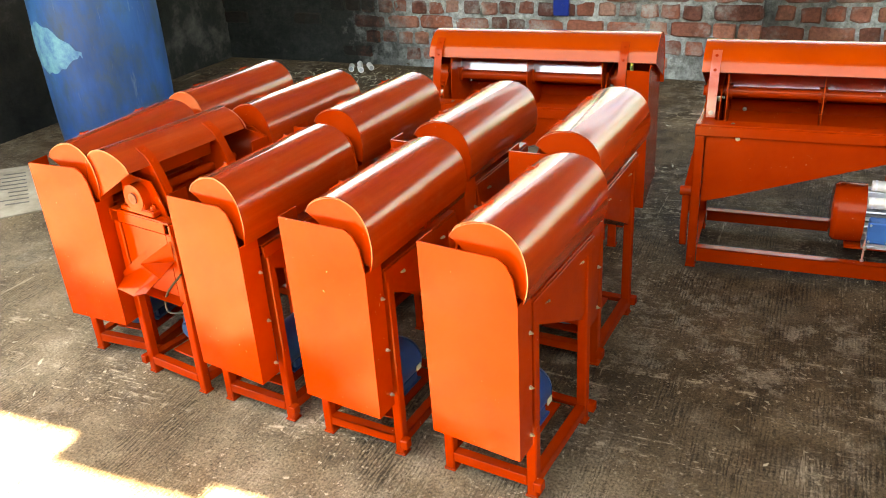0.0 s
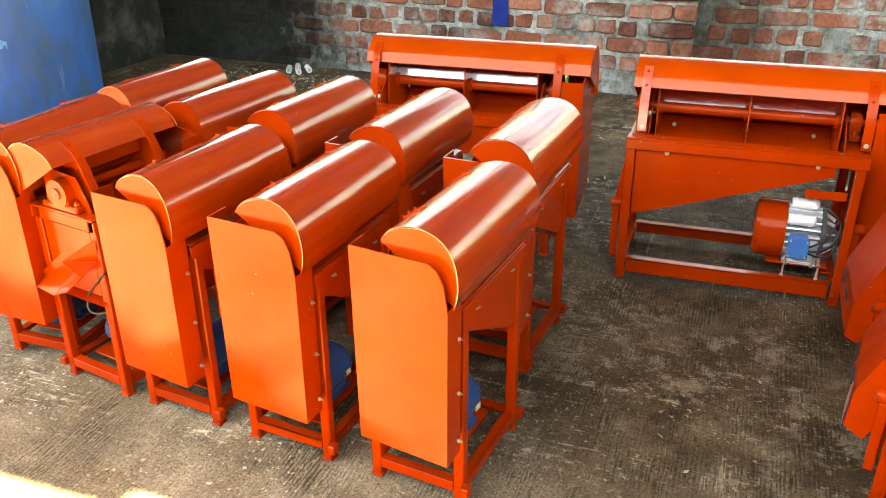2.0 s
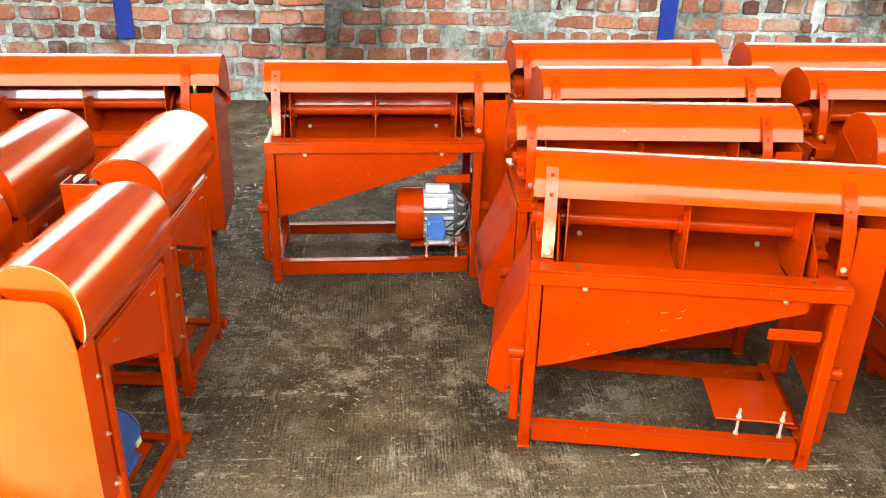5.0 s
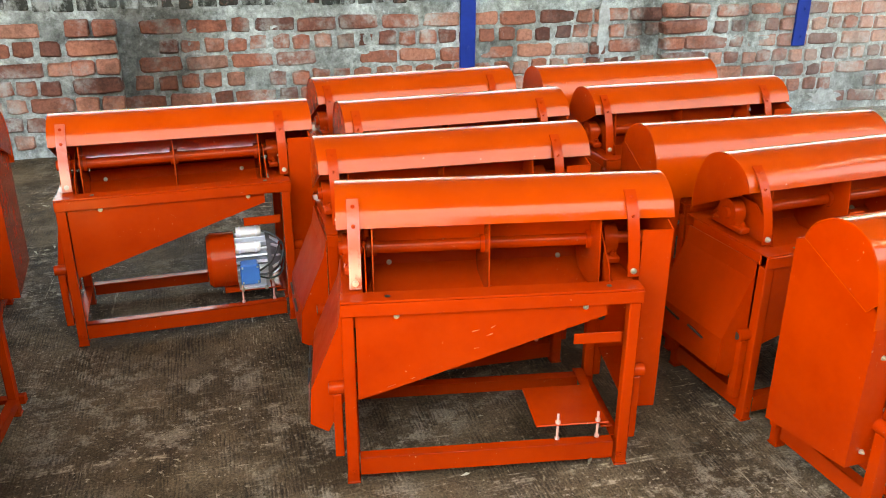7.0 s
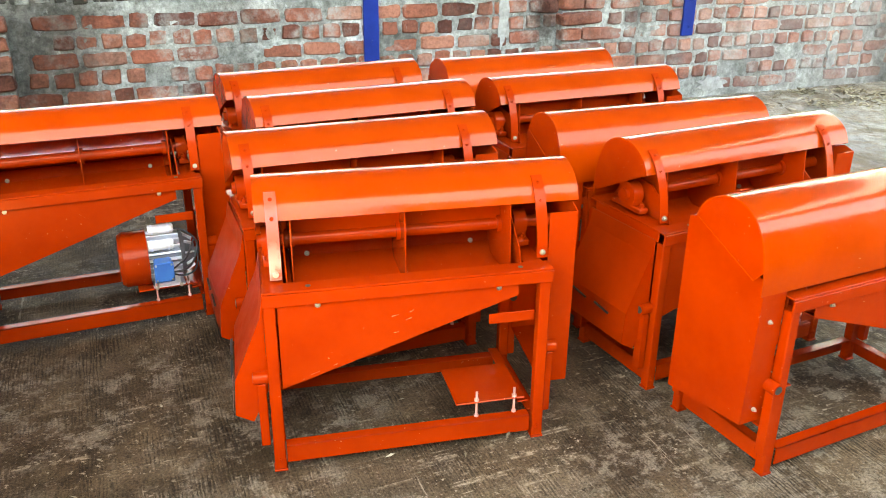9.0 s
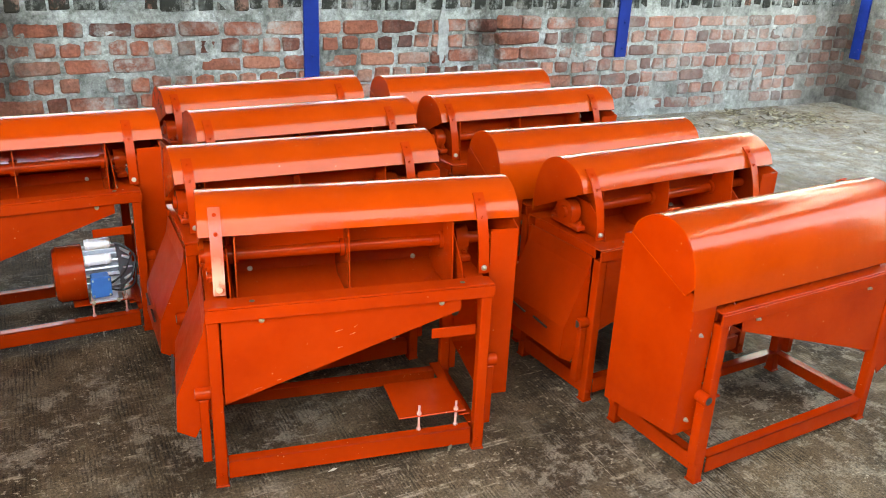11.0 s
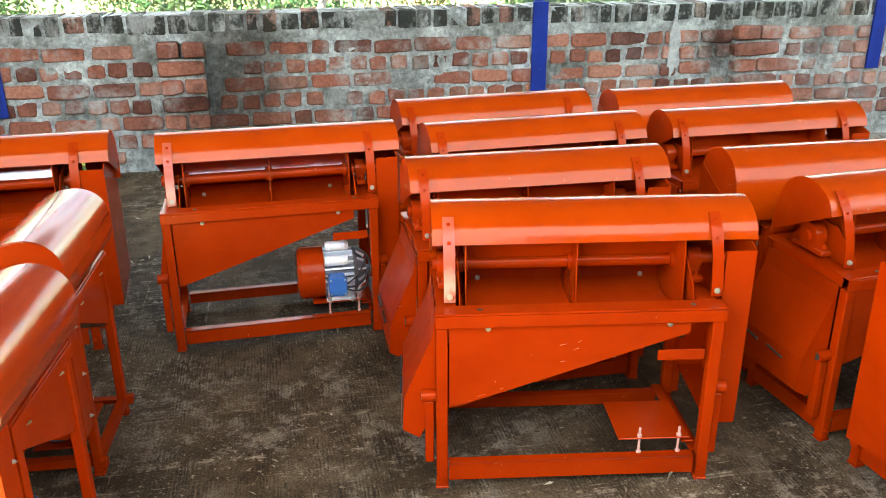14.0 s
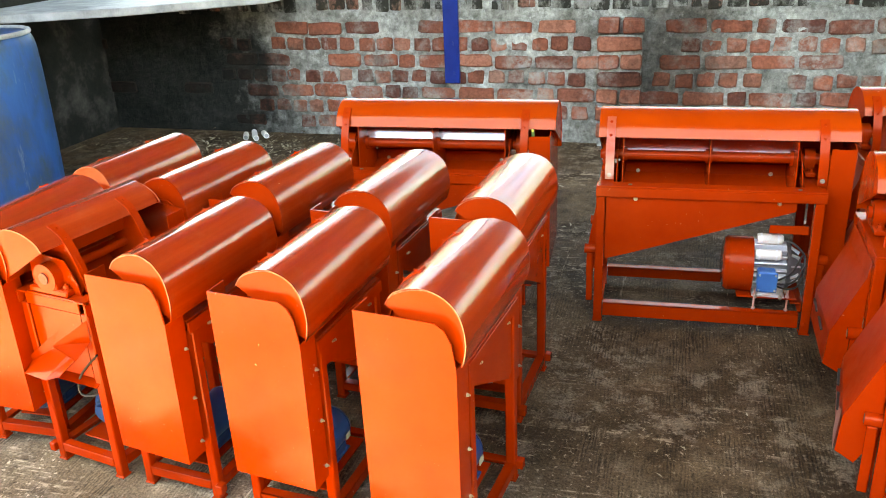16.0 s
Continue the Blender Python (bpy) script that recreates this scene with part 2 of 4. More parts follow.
def wall_tones(nt, col):
    """Near-black left corner, pale bloom and painted-in light towards the far end, both with ragged edges."""
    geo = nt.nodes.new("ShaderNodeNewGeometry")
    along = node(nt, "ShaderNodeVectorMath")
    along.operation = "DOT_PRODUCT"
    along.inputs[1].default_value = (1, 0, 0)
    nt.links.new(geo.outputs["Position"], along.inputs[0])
    # first row darkens the left corner, second lifts the far end for its light
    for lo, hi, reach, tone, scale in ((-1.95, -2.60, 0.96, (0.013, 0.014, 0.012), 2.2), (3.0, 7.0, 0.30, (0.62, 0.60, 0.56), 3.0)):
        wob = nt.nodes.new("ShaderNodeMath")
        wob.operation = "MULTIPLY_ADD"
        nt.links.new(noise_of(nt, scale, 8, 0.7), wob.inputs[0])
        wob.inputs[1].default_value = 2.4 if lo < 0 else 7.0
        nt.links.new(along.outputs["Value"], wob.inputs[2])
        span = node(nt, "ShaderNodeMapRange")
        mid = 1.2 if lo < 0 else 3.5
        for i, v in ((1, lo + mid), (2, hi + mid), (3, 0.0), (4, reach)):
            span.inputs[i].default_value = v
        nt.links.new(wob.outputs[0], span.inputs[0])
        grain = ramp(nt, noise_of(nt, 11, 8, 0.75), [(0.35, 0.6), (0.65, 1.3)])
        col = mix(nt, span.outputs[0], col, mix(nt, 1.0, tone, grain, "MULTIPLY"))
    # dark patches along the wall and by its pier stubs; 7.7 paints corner shade
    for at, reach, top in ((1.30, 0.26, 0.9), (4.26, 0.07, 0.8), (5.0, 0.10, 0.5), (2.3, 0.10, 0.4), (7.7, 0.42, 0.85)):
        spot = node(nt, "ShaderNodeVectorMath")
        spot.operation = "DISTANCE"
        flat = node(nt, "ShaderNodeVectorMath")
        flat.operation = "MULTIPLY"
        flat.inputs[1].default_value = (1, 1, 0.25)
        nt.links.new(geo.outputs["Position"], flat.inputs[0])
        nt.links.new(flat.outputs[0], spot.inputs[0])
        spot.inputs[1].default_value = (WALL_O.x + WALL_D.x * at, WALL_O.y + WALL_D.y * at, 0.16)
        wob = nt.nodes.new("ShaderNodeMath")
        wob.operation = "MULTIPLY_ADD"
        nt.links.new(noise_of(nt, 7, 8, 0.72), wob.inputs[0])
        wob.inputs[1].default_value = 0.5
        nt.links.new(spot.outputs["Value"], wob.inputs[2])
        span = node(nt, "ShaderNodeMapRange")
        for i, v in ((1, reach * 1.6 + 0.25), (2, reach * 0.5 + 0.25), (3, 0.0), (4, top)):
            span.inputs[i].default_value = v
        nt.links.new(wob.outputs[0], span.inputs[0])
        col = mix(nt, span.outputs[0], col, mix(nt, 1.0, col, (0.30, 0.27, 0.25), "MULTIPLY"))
    return col


def mortar_material():
    m, nt, b = mat("old_mortar", (0.3, 0.29, 0.27), 0.9)
    a = ramp(nt, noise_of(nt, 3.2, 8, 0.65), [(0.3, (0.10, 0.102, 0.09)), (0.48, (0.28, 0.29, 0.265)), (0.68, (0.52, 0.54, 0.51))])
    c = ramp(nt, noise_of(nt, 26, 8, 0.78), [(0.32, 0.42), (0.5, 0.95), (0.68, 1.55)])
    a = mix(nt, ramp(nt, noise_of(nt, 9, 9, 0.78, None, 0.8), [(0.50, 0.0), (0.62, 0.6)]), a, (0.10, 0.105, 0.09))
    a = mix(nt, ramp(nt, noise_of(nt, 13, 9, 0.8, None, 2.1), [(0.58, 0.0), (0.66, 0.7)]), a, (0.55, 0.59, 0.57))
    nt.links.new(wall_tones(nt, mix(nt, 1.0, a, c, "MULTIPLY")), b.inputs["Base Color"])
    bump(nt, b, noise_of(nt, 24, 8, 0.75), 0.9, 0.02)
    return m


def brick_material():
    m, nt, b = mat("weathered_brick", (0.3, 0.1, 0.06), 0.85)
    info = nt.nodes.new("ShaderNodeObjectInfo")
    isl = nt.nodes.new("ShaderNodeNewGeometry")
    add = nt.nodes.new("ShaderNodeMath")
    add.operation = "ADD"
    nt.links.new(info.outputs["Random"], add.inputs[0])
    nt.links.new(isl.outputs["Random Per Island"], add.inputs[1])
    fr = nt.nodes.new("ShaderNodeMath")
    fr.operation = "FRACT"
    nt.links.new(add.outputs[0], fr.inputs[0])
    own = ramp(nt, fr.outputs[0], [(0.0, (0.11, 0.042, 0.032)), (0.25, (0.22, 0.078, 0.052)), (0.6, (0.33, 0.110, 0.068)), (0.85, (0.40, 0.165, 0.11)), (1.0, (0.30, 0.17, 0.13))])
    grain = ramp(nt, noise_of(nt, 55, 6, 0.7), [(0.3, 0.6), (0.7, 1.25)])
    col = mix(nt, 1.0, own, grain, "MULTIPLY")
    smear = ramp(nt, noise_of(nt, 2.6, 8, 0.68), [(0.48, 0.0), (0.62, 0.85)])
    fine = ramp(nt, noise_of(nt, 17, 7, 0.75), [(0.38, 0.0), (0.56, 1.0)])
    col = mix(nt, mix(nt, 1.0, smear, fine, "MULTIPLY"), col, (0.36, 0.36, 0.33))
    lime = ramp(nt, noise_of(nt, 4.2, 8, 0.72, (1, 1, 0.5), 0.7), [(0.63, 0.0), (0.73, 0.85)])
    col = mix(nt, lime, col, (0.46, 0.46, 0.44))
    soot = ramp(nt, noise_of(nt, 3.1, 6, 0.7, None, 2.2), [(0.34, 0.5), (0.48, 1.0)])
    col = mix(nt, 1.0, col, soot, "MULTIPLY")
    nt.links.new(wall_tones(nt, col), b.inputs["Base Color"])
    bump(nt, b, noise_of(nt, 40, 8, 0.75), 0.7, 0.01)
    return m


FLOOR, MORTAR, BRICK = floor_material(), mortar_material(), brick_material()
for dull in (MORTAR, BRICK):
    dull.node_tree.nodes["Principled BSDF"].inputs["Specular IOR Level"].default_value = 0.1
def coping_material():
    m, nt, b = mat("mossy_coping", (0.1, 0.1, 0.08), 0.95)
    b.inputs["Specular IOR Level"].default_value = 0.1
    info = nt.nodes.new("ShaderNodeObjectInfo")
    own = ramp(nt, info.outputs["Random"], [(0.0, (0.26, 0.10, 0.07)), (0.15, (0.27, 0.17, 0.13)), (0.3, (0.20, 0.20, 0.18)), (0.7, (0.30, 0.30, 0.28)), (1.0, (0.16, 0.15, 0.13))])
    own = mix(nt, 1.0, own, ramp(nt, noise_of(nt, 34, 8, 0.75), [(0.3, 0.5), (0.7, 1.35)]), "MULTIPLY")
    lime = ramp(nt, noise_of(nt, 15, 7, 0.72, (1, 1, 0.22)), [(0.52, 0.0), (0.62, 0.7)])
    own = mix(nt, lime, own, (0.40, 0.41, 0.38))
    moss = ramp(nt, noise_of(nt, 7, 9, 0.76, (1, 1, 0.7), 0.9), [(0.43, 0.0), (0.53, 0.95)])
    patch = ramp(nt, noise_of(nt, 2.2, 5, 0.6, None, 1.3), [(0.30, 0.35), (0.46, 1.0)])
    col = mix(nt, mix(nt, 1.0, moss, patch, "MULTIPLY"), own, (0.024, 0.025, 0.020))
    nt.links.new(col, b.inputs["Base Color"])
    bump(nt, b, noise_of(nt, 30, 8, 0.75), 0.9, 0.02)
    return m


MOSS = coping_material()
PLASTER, nt, b = mat("dark_plaster", (0.06, 0.06, 0.055), 0.9)
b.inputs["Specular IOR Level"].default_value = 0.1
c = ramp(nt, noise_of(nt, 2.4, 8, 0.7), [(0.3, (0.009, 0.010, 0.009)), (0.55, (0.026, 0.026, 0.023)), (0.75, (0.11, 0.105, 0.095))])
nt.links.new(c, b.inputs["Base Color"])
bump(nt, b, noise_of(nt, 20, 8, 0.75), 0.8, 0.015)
ROOF, nt, b = mat("grey_roof_sheet", (0.22, 0.22, 0.22), 0.6)
b.inputs["Specular IOR Level"].default_value = 0.1
nt.links.new(ramp(nt, noise_of(nt, 2, 5), [(0.3, 0.04), (0.7, 0.09)]), b.inputs["Base Color"])
# lets sun through the two sheets added above the far bay
CLEAR, nt, b = mat("milky_roof_sheet", (0.55, 0.56, 0.52), 0.5)
pass_ = node(nt, "ShaderNodeBsdfTranslucent", Color=(0.62, 0.70, 0.76, 1))
half = nt.nodes.new("ShaderNodeMixShader")
half.inputs[0].default_value = 0.5
nt.links.new(b.outputs[0], half.inputs[1])
nt.links.new(pass_.outputs[0], half.inputs[2])
nt.links.new(half.outputs[0], nt.nodes["Material Output"].inputs[0])
SLATE, nt, b = mat("weathered_board", (0.4, 0.42, 0.42), 0.6)
nt.links.new(ramp(nt, noise_of(nt, 6, 8, 0.7), [(0.3, (0.16, 0.18, 0.18)), (0.6, (0.42, 0.44, 0.44)), (0.8, (0.6, 0.6, 0.58))]), b.inputs["Base Color"])
SOIL, nt, b = mat("outdoor_soil", (0.2, 0.15, 0.1), 0.95)
b.inputs["Specular IOR Level"].default_value = 0.1
nt.links.new(ramp(nt, noise_of(nt, 1.5, 8, 0.7), [(0.3, (0.085, 0.064, 0.042)), (0.7, (0.15, 0.118, 0.08))]), b.inputs["Base Color"])
LEAF, nt, b = mat("leaf", (0.09, 0.16, 0.03), 0.55)
g = nt.nodes.new("ShaderNodeNewGeometry")
nt.links.new(ramp(nt, g.outputs["Random Per Island"], [(0.0, (0.016, 0.048, 0.024)), (0.6, (0.022, 0.062, 0.030)), (1.0, (0.045, 0.085, 0.048))]), b.inputs["Base Color"])
thin = nt.nodes.new("ShaderNodeBsdfTranslucent")
thin.inputs["Color"].default_value = (0.03, 0.12, 0.06, 1)
both = nt.nodes.new("ShaderNodeMixShader")
both.inputs[0].default_value = 0.35
nt.links.new(b.outputs[0], both.inputs[1])
nt.links.new(thin.outputs[0], both.inputs[2])
nt.links.new(both.outputs[0], nt.nodes["Material Output"].inputs[0])
BARK, nt, b = mat("bark", (0.06, 0.055, 0.045), 0.9)
PALEBARK, nt, b = mat("bleached_bark", (0.36, 0.36, 0.34), 0.85)
nt.links.new(ramp(nt, noise_of(nt, 18, 6, 0.7), [(0.3, 0.18), (0.7, 0.45)]), b.inputs["Base Color"])
DRYLEAF, nt, b = mat("dry_leaf", (0.3, 0.24, 0.15), 0.8)
g = nt.nodes.new("ShaderNodeNewGeometry")
nt.links.new(ramp(nt, g.outputs["Random Per Island"], [(0.0, (0.05, 0.038, 0.022)), (0.5, (0.22, 0.18, 0.11)), (1.0, (0.56, 0.51, 0.38))]), b.inputs["Base Color"])
CARD, nt, b = mat("worn_cardboard", (0.34, 0.29, 0.21), 0.85)
nt.links.new(ramp(nt, noise_of(nt, 9, 8, 0.7), [(0.3, (0.20, 0.17, 0.12)), (0.7, (0.42, 0.37, 0.28))]), b.inputs["Base Color"])
DRUMBLUE, nt, b = mat("blue_drum_plastic", (0.01, 0.11, 0.36), 0.5)
b.inputs["Specular IOR Level"].default_value = 0.25
dbase = ramp(nt, noise_of(nt, 4, 6, 0.6, (1, 1, 0.3)), [(0.32, (0.007, 0.040, 0.12)), (0.52, (0.007, 0.075, 0.25)), (0.75, (0.015, 0.12, 0.30))])
streak = ramp(nt, noise_of(nt, 26, 5, 0.7, (1, 1, 0.12)), [(0.62, 0.0), (0.78, 0.5)])
grime = ramp(nt, noise_of(nt, 7, 8, 0.72, (1, 1, 0.5)), [(0.46, 0.0), (0.66, 0.75)])
nt.links.new(mix(nt, grime, mix(nt, streak, dbase, (0.30, 0.36, 0.34)), (0.045, 0.065, 0.060)), b.inputs["Base Color"])
DRUMPATCH, nt, b = mat("pale_blue_label_trace", (0.14, 0.36, 0.5), 0.6)
nt.links.new(ramp(nt, noise_of(nt, 20, 6, 0.7), [(0.35, (0.02, 0.13, 0.30)), (0.65, (0.10, 0.34, 0.42))]), b.inputs["Base Color"])


# ---- mesh helpers ----
def part(name, bm, material, parent=None, label="", smooth=False):
    bmesh.ops.recalc_face_normals(bm, faces=bm.faces)
    me = bpy.data.meshes.new(name)
    bm.to_mesh(me)
    bm.free()
    me.materials.append(material)
    if smooth:
        me.polygons.foreach_set("use_smooth", [True] * len(me.polygons))
        me.set_sharp_from_angle(angle=radians(38))
    ob = new(name, me)
    ob.parent = parent
    if label:
        ob["label"] = label
    return ob


def thing(name, label, category, group="", kind=""):
    return tagged(new(name), label, category, group, kind)


def box(bm, lo, hi, bev=0.0, m=None):
    c = [(a + b) / 2 for a, b in zip(lo, hi)]
    s = [abs(b - a) for a, b in zip(lo, hi)]
    mm = Matrix.Translation(c) @ Matrix.Diagonal((*s, 1))
    r = bmesh.ops.create_cube(bm, size=1, matrix=(m @ mm) if m else mm)
    if bev:
        edges = list({e for v in r["verts"] for e in v.link_edges})
        bmesh.ops.bevel(bm, geom=edges, offset=bev, segments=1, affect="EDGES")
    return bm


def beam(bm, p, q, w, h, bev=0.002, up=(0, 0, 1)):
    """A bar from p to q, w wide and h high."""
    p, q = Vector(p), Vector(q)
    d = (q - p).normalized()
    side = d.cross(Vector(up))
    if side.length < 1e-4:
        side = d.cross(Vector((0, 1, 0)))
    side.normalize()
    top = side.cross(d)
    rot = Matrix((side, d, top)).transposed().to_4x4()
    n = (q - p).length
    return box(bm, (-w / 2, 0, -h / 2), (w / 2, n, h / 2), bev, Matrix.Translation(p) @ rot)


def rod(bm, p, q, r, seg=16, r2=None):
    p, q = Vector(p), Vector(q)
    m = Matrix.Translation((p + q) / 2) @ (q - p).to_track_quat("Z", "Y").to_matrix().to_4x4()
    bmesh.ops.create_cone(bm, cap_ends=True, segments=seg, radius1=r, radius2=r if r2 is None else r2, depth=(q - p).length, matrix=m)
    return bm


def sheet(bm, prof, x0, x1, th=0.003, axis=0):
    """A bent sheet: the polyline prof (pairs in the two other axes) drawn out from x0 to x1, th thick."""
    n = len(prof)
    off = []
    for i in range(n):
        a, c = Vector(prof[max(i - 1, 0)]), Vector(prof[min(i + 1, n - 1)])
        d = (c - a).normalized()
        off.append(Vector(prof[i]) + Vector((-d.y, d.x)) * th)
    loop = [Vector(v) for v in prof] + off[::-1]

    def at(u, v):
        return (u, v.x, v.y) if axis == 0 else (v.x, u, v.y)

    lo = [bm.verts.new(at(x0, v)) for v in loop]
    hi = [bm.verts.new(at(x1, v)) for v in loop]
    k = len(loop)
    for i in range(k):
        bm.faces.new((lo[i], lo[(i + 1) % k], hi[(i + 1) % k], hi[i]))
    for i in range(n - 1):
        bm.faces.new((lo[i], lo[i + 1], lo[k - 2 - i], lo[k - 1 - i]))
        bm.faces.new((hi[i], hi[i + 1], hi[k - 2 - i], hi[k - 1 - i]))
    return bm


def plate(bm, pts, a, b, axis=0):
    """A flat plate: an outline in the two other axes, from a to b along axis."""
    def at(u, v):
        return (u, v[0], v[1]) if axis == 0 else ((v[0], u, v[1]) if axis == 1 else (v[0], v[1], u))

    lo = [bm.verts.new(at(a, v)) for v in pts]
    hi = [bm.verts.new(at(b, v)) for v in pts]
    k = len(pts)
    bm.faces.new(lo)
    bm.faces.new(hi)
    for i in range(k):
        bm.faces.new((lo[i], lo[(i + 1) % k], hi[(i + 1) % k], hi[i]))
    return bm


def spline(pts, n=4):
    """A smooth polyline through pts (Catmull-Rom)."""
    out = []
    P = [Vector(p) for p in pts]
    for i in range(len(P) - 1):
        a, b_, c_, d = P[max(i - 1, 0)], P[i], P[i + 1], P[min(i + 2, len(P) - 1)]
        for k in range(n):
            t = k / n
            out.append(0.5 * (2 * b_ + (c_ - a) * t + (2 * a - 5 * b_ + 4 * c_ - d) * t * t + (3 * b_ - a - 3 * c_ + d) * t**3))
    out.append(P[-1])
    return out


def bolt(bm, p, d, r=0.007, h=0.006):
    p, d = Vector(p), Vector(d).normalized()
    rod(bm, p - d * 0.002, p + d * 0.0015, r * 1.25, 12)
    rod(bm, p, p + d * h, r, 6)
    rod(bm, p, p + d * (h + 0.004), r * 0.5, 8)
    return bm


def BM():
    return bmesh.new()


# ---- the shed: floor, walls, posts, roof ----
WALL_YAW = math.degrees(math.atan2(WALL_D.y, WALL_D.x))
BACK = Matrix.Translation(WALL_O) @ pose(0, 0, 0, 0, 0, WALL_YAW)                   # x along the wall, y out through it
S0, S1, TOP = -2.53, 7.69, 0.893


def on_wall(ob):
    ob.matrix_world = BACK
    return ob


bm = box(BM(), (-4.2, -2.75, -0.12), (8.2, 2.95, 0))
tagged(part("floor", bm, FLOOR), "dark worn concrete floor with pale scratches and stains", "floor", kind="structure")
bm = box(BM(), (-60, -60, -0.30), (60, 60, -0.02))
tagged(part("ground", bm, SOIL), "brown trodden soil outside the shed", "ground", kind="structure")

bm = box(BM(), (S0 - 0.3, 0.03, -0.05), (S1 + 0.3, 0.24, TOP - 0.15))
# uneven mortar face, squeezed over the bricks in places
NX, NZ = 480, 38
grid = []
for j in range(NZ + 1):
    z = -0.05 + (TOP - 0.10) * j / NZ
    row = []
    for i in range(NX + 1):
        s = S0 - 0.3 + (S1 - S0 + 0.6) * i / NX
        n = noise.noise((s * 2.3, 0, z * 2.3)) * 0.5 + noise.noise((s * 9, 3, z * 9)) * 0.55 + noise.noise((s * 26, 7, z * 26)) * 0.35
        row.append(bm.verts.new((s, 0.009 - 0.019 * n, z)))
    grid.append(row)
for a, c in zip(grid, grid[1:]):
    for i in range(NX):
        bm.faces.new((a[i], a[i + 1], c[i + 1], c[i]))
wall_back = on_wall(tagged(part("wall_back", bm, MORTAR), "half-height rough brick wall with smeared grey mortar", "wall", kind="structure"))
bm = box(BM(), (S0 - 0.3, 0.006, TOP - 0.165), (S1 + 0.3, 0.235, TOP - 0.003))
coping = on_wall(tagged(part("wall_coping", bm, MORTAR), "row of upright coping bricks black with moss", "wall coping", kind="structure"))
rng = random.Random(4)
s = S0 - 0.3
while s < S1 + 0.3:
    w = rng.uniform(0.085, 0.125)
    h = rng.uniform(-0.006, 0.003)
    bm = box(BM(), (s, rng.uniform(-0.006, 0.006), TOP - rng.uniform(0.088, 0.112)), (s + w - rng.uniform(0.006, 0.022), 0.245, TOP + h))
    for v in bm.verts:
        v.co += Vector((rng.uniform(-0.004, 0.004), rng.uniform(-0.004, 0.004), rng.uniform(-0.004, 0.004)))
    bmesh.ops.bevel(bm, geom=list(bm.edges), offset=0.008, segments=1, affect="EDGES")
    part("brick", bm, MOSS, coping)
    s += w

# upper part is out of view, added to keep sky light off the corner
bm = box(BM(), (-0.22, -2.9, -0.05), (0, 0.2, 1.95), 0.006)
for v in bm.verts:
    if v.co.z > 1.5 and v.co.y < 0:
        v.co.z = 2.98
wl = tagged(part("wall_left", bm, PLASTER), "dark plastered brick wall, its unseen top added to block sky", "wall", kind="structure")
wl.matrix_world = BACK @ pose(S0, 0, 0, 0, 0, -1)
bm = box(BM(), (0.004, -5.9, -0.05), (0.22, 0.2, TOP), 0.006)
wr = tagged(part("wall_right", bm, MORTAR), "shaded rough brick side wall at the far end", "wall", kind="structure")
wr.matrix_world = BACK @ pose(S1, 0, 0)

# unseen wall behind the camera, placed to hold back low front light
bm = box(BM(), (0.9, -3.65, -0.05), (6.0, -3.42, 1.95), 0.006)
tagged(part("wall_front", bm, PLASTER), "unseen plain wall added to block low light from the yard", "wall", kind="structure")

# out of view: blocks horizon sky and, being dark, keeps bounce low
bm = box(BM(), (-9, -7.3, -0.05), (11, -7.0, 3.2), 0.006)
tagged(part("wall_yard", bm, PLASTER), "unseen dark wall added across the yard to cut low light", "wall", kind="structure")

# the roof is out of view; its pitch and eaves are set for the light
bm, milk = BM(), BM()
rng = random.Random(9)
RZ = 4.5
SLOPE = math.degrees(math.atan2(RZ - 1.95, 2.75 + 2.4))       # lean-to: high over the yard side, low over the brick wall
for i in range(30):
    x = -5.2 + i * 0.45
    eave = (-2.43 + rng.uniform(-0.09, 0.09) if x < -0.80 else -4.4)
    lift = 0.02 if i % 2 else 0
    m = Matrix.Translation((0, -2.4, RZ)) @ pose(0, 0, 0, -SLOPE, 0, 0)
    # two translucent sheets, an added source that brightens the far bay
    milky = i in (24, 25)
    box(milk if milky else bm, (x, eave + 2.4, lift), (x + 0.47, 5.35, lift + 0.005), 0, m)
tagged(part("roof_sheet", bm, ROOF), "grey corrugated lean-to roof over the shed", "roof", kind="structure")
tagged(part("roof_light", milk, CLEAR), "unseen milky translucent sheets, added to light the far bay", "roof light", kind="structure")
for y in (-2.1, -0.9, 0.3, 1.5, 2.6):
    z = RZ - (y + 2.4) * math.tan(radians(SLOPE)) - 0.06
    tagged(part("roof_purlin", box(BM(), (-4.2, y - 0.03, z - 0.05), (8.2, y + 0.03, z + 0.045), 0.004), BLUE), "steel purlin carrying the roof sheets", "purlin", kind="structure")

# blue steel posts bolted to the wall, with a pipe going up to the roof
def post(s, z0, name, turn=Matrix()):
    p = thing(name, "blue painted flat steel post bolted to the brick wall", "post", "blue wall posts")
    bm = box(BM(), (-0.047, -0.024, z0), (0.047, -0.004, TOP + 0.03), 0.003)
    part("strap_plate", bm, BLUE, p)
    part("pipe", rod(BM(), (0, 0.02, TOP + 0.02), (0, 0.02, 2.02), 0.03, 16), BLUE, p, smooth=True)
    for z in (z0 + 0.06, z0 + 0.24):
        part("bolt", bolt(BM(), (0.008, -0.024, z), (0, -1, 0), 0.011, 0.008), BLUE, p)
    p.matrix_world = BACK @ pose(s, 0, 0) @ turn


for s, z0 in ((-0.026, 0.358), (3.08, 0.28), (5.375, 0.452)):
    post(s, z0, "wall_post")
post(S1, 0.385, "wall_post", Matrix.Translation((0, -0.12, 0)) @ pose(0, 0, 0, 0, 0, -90))


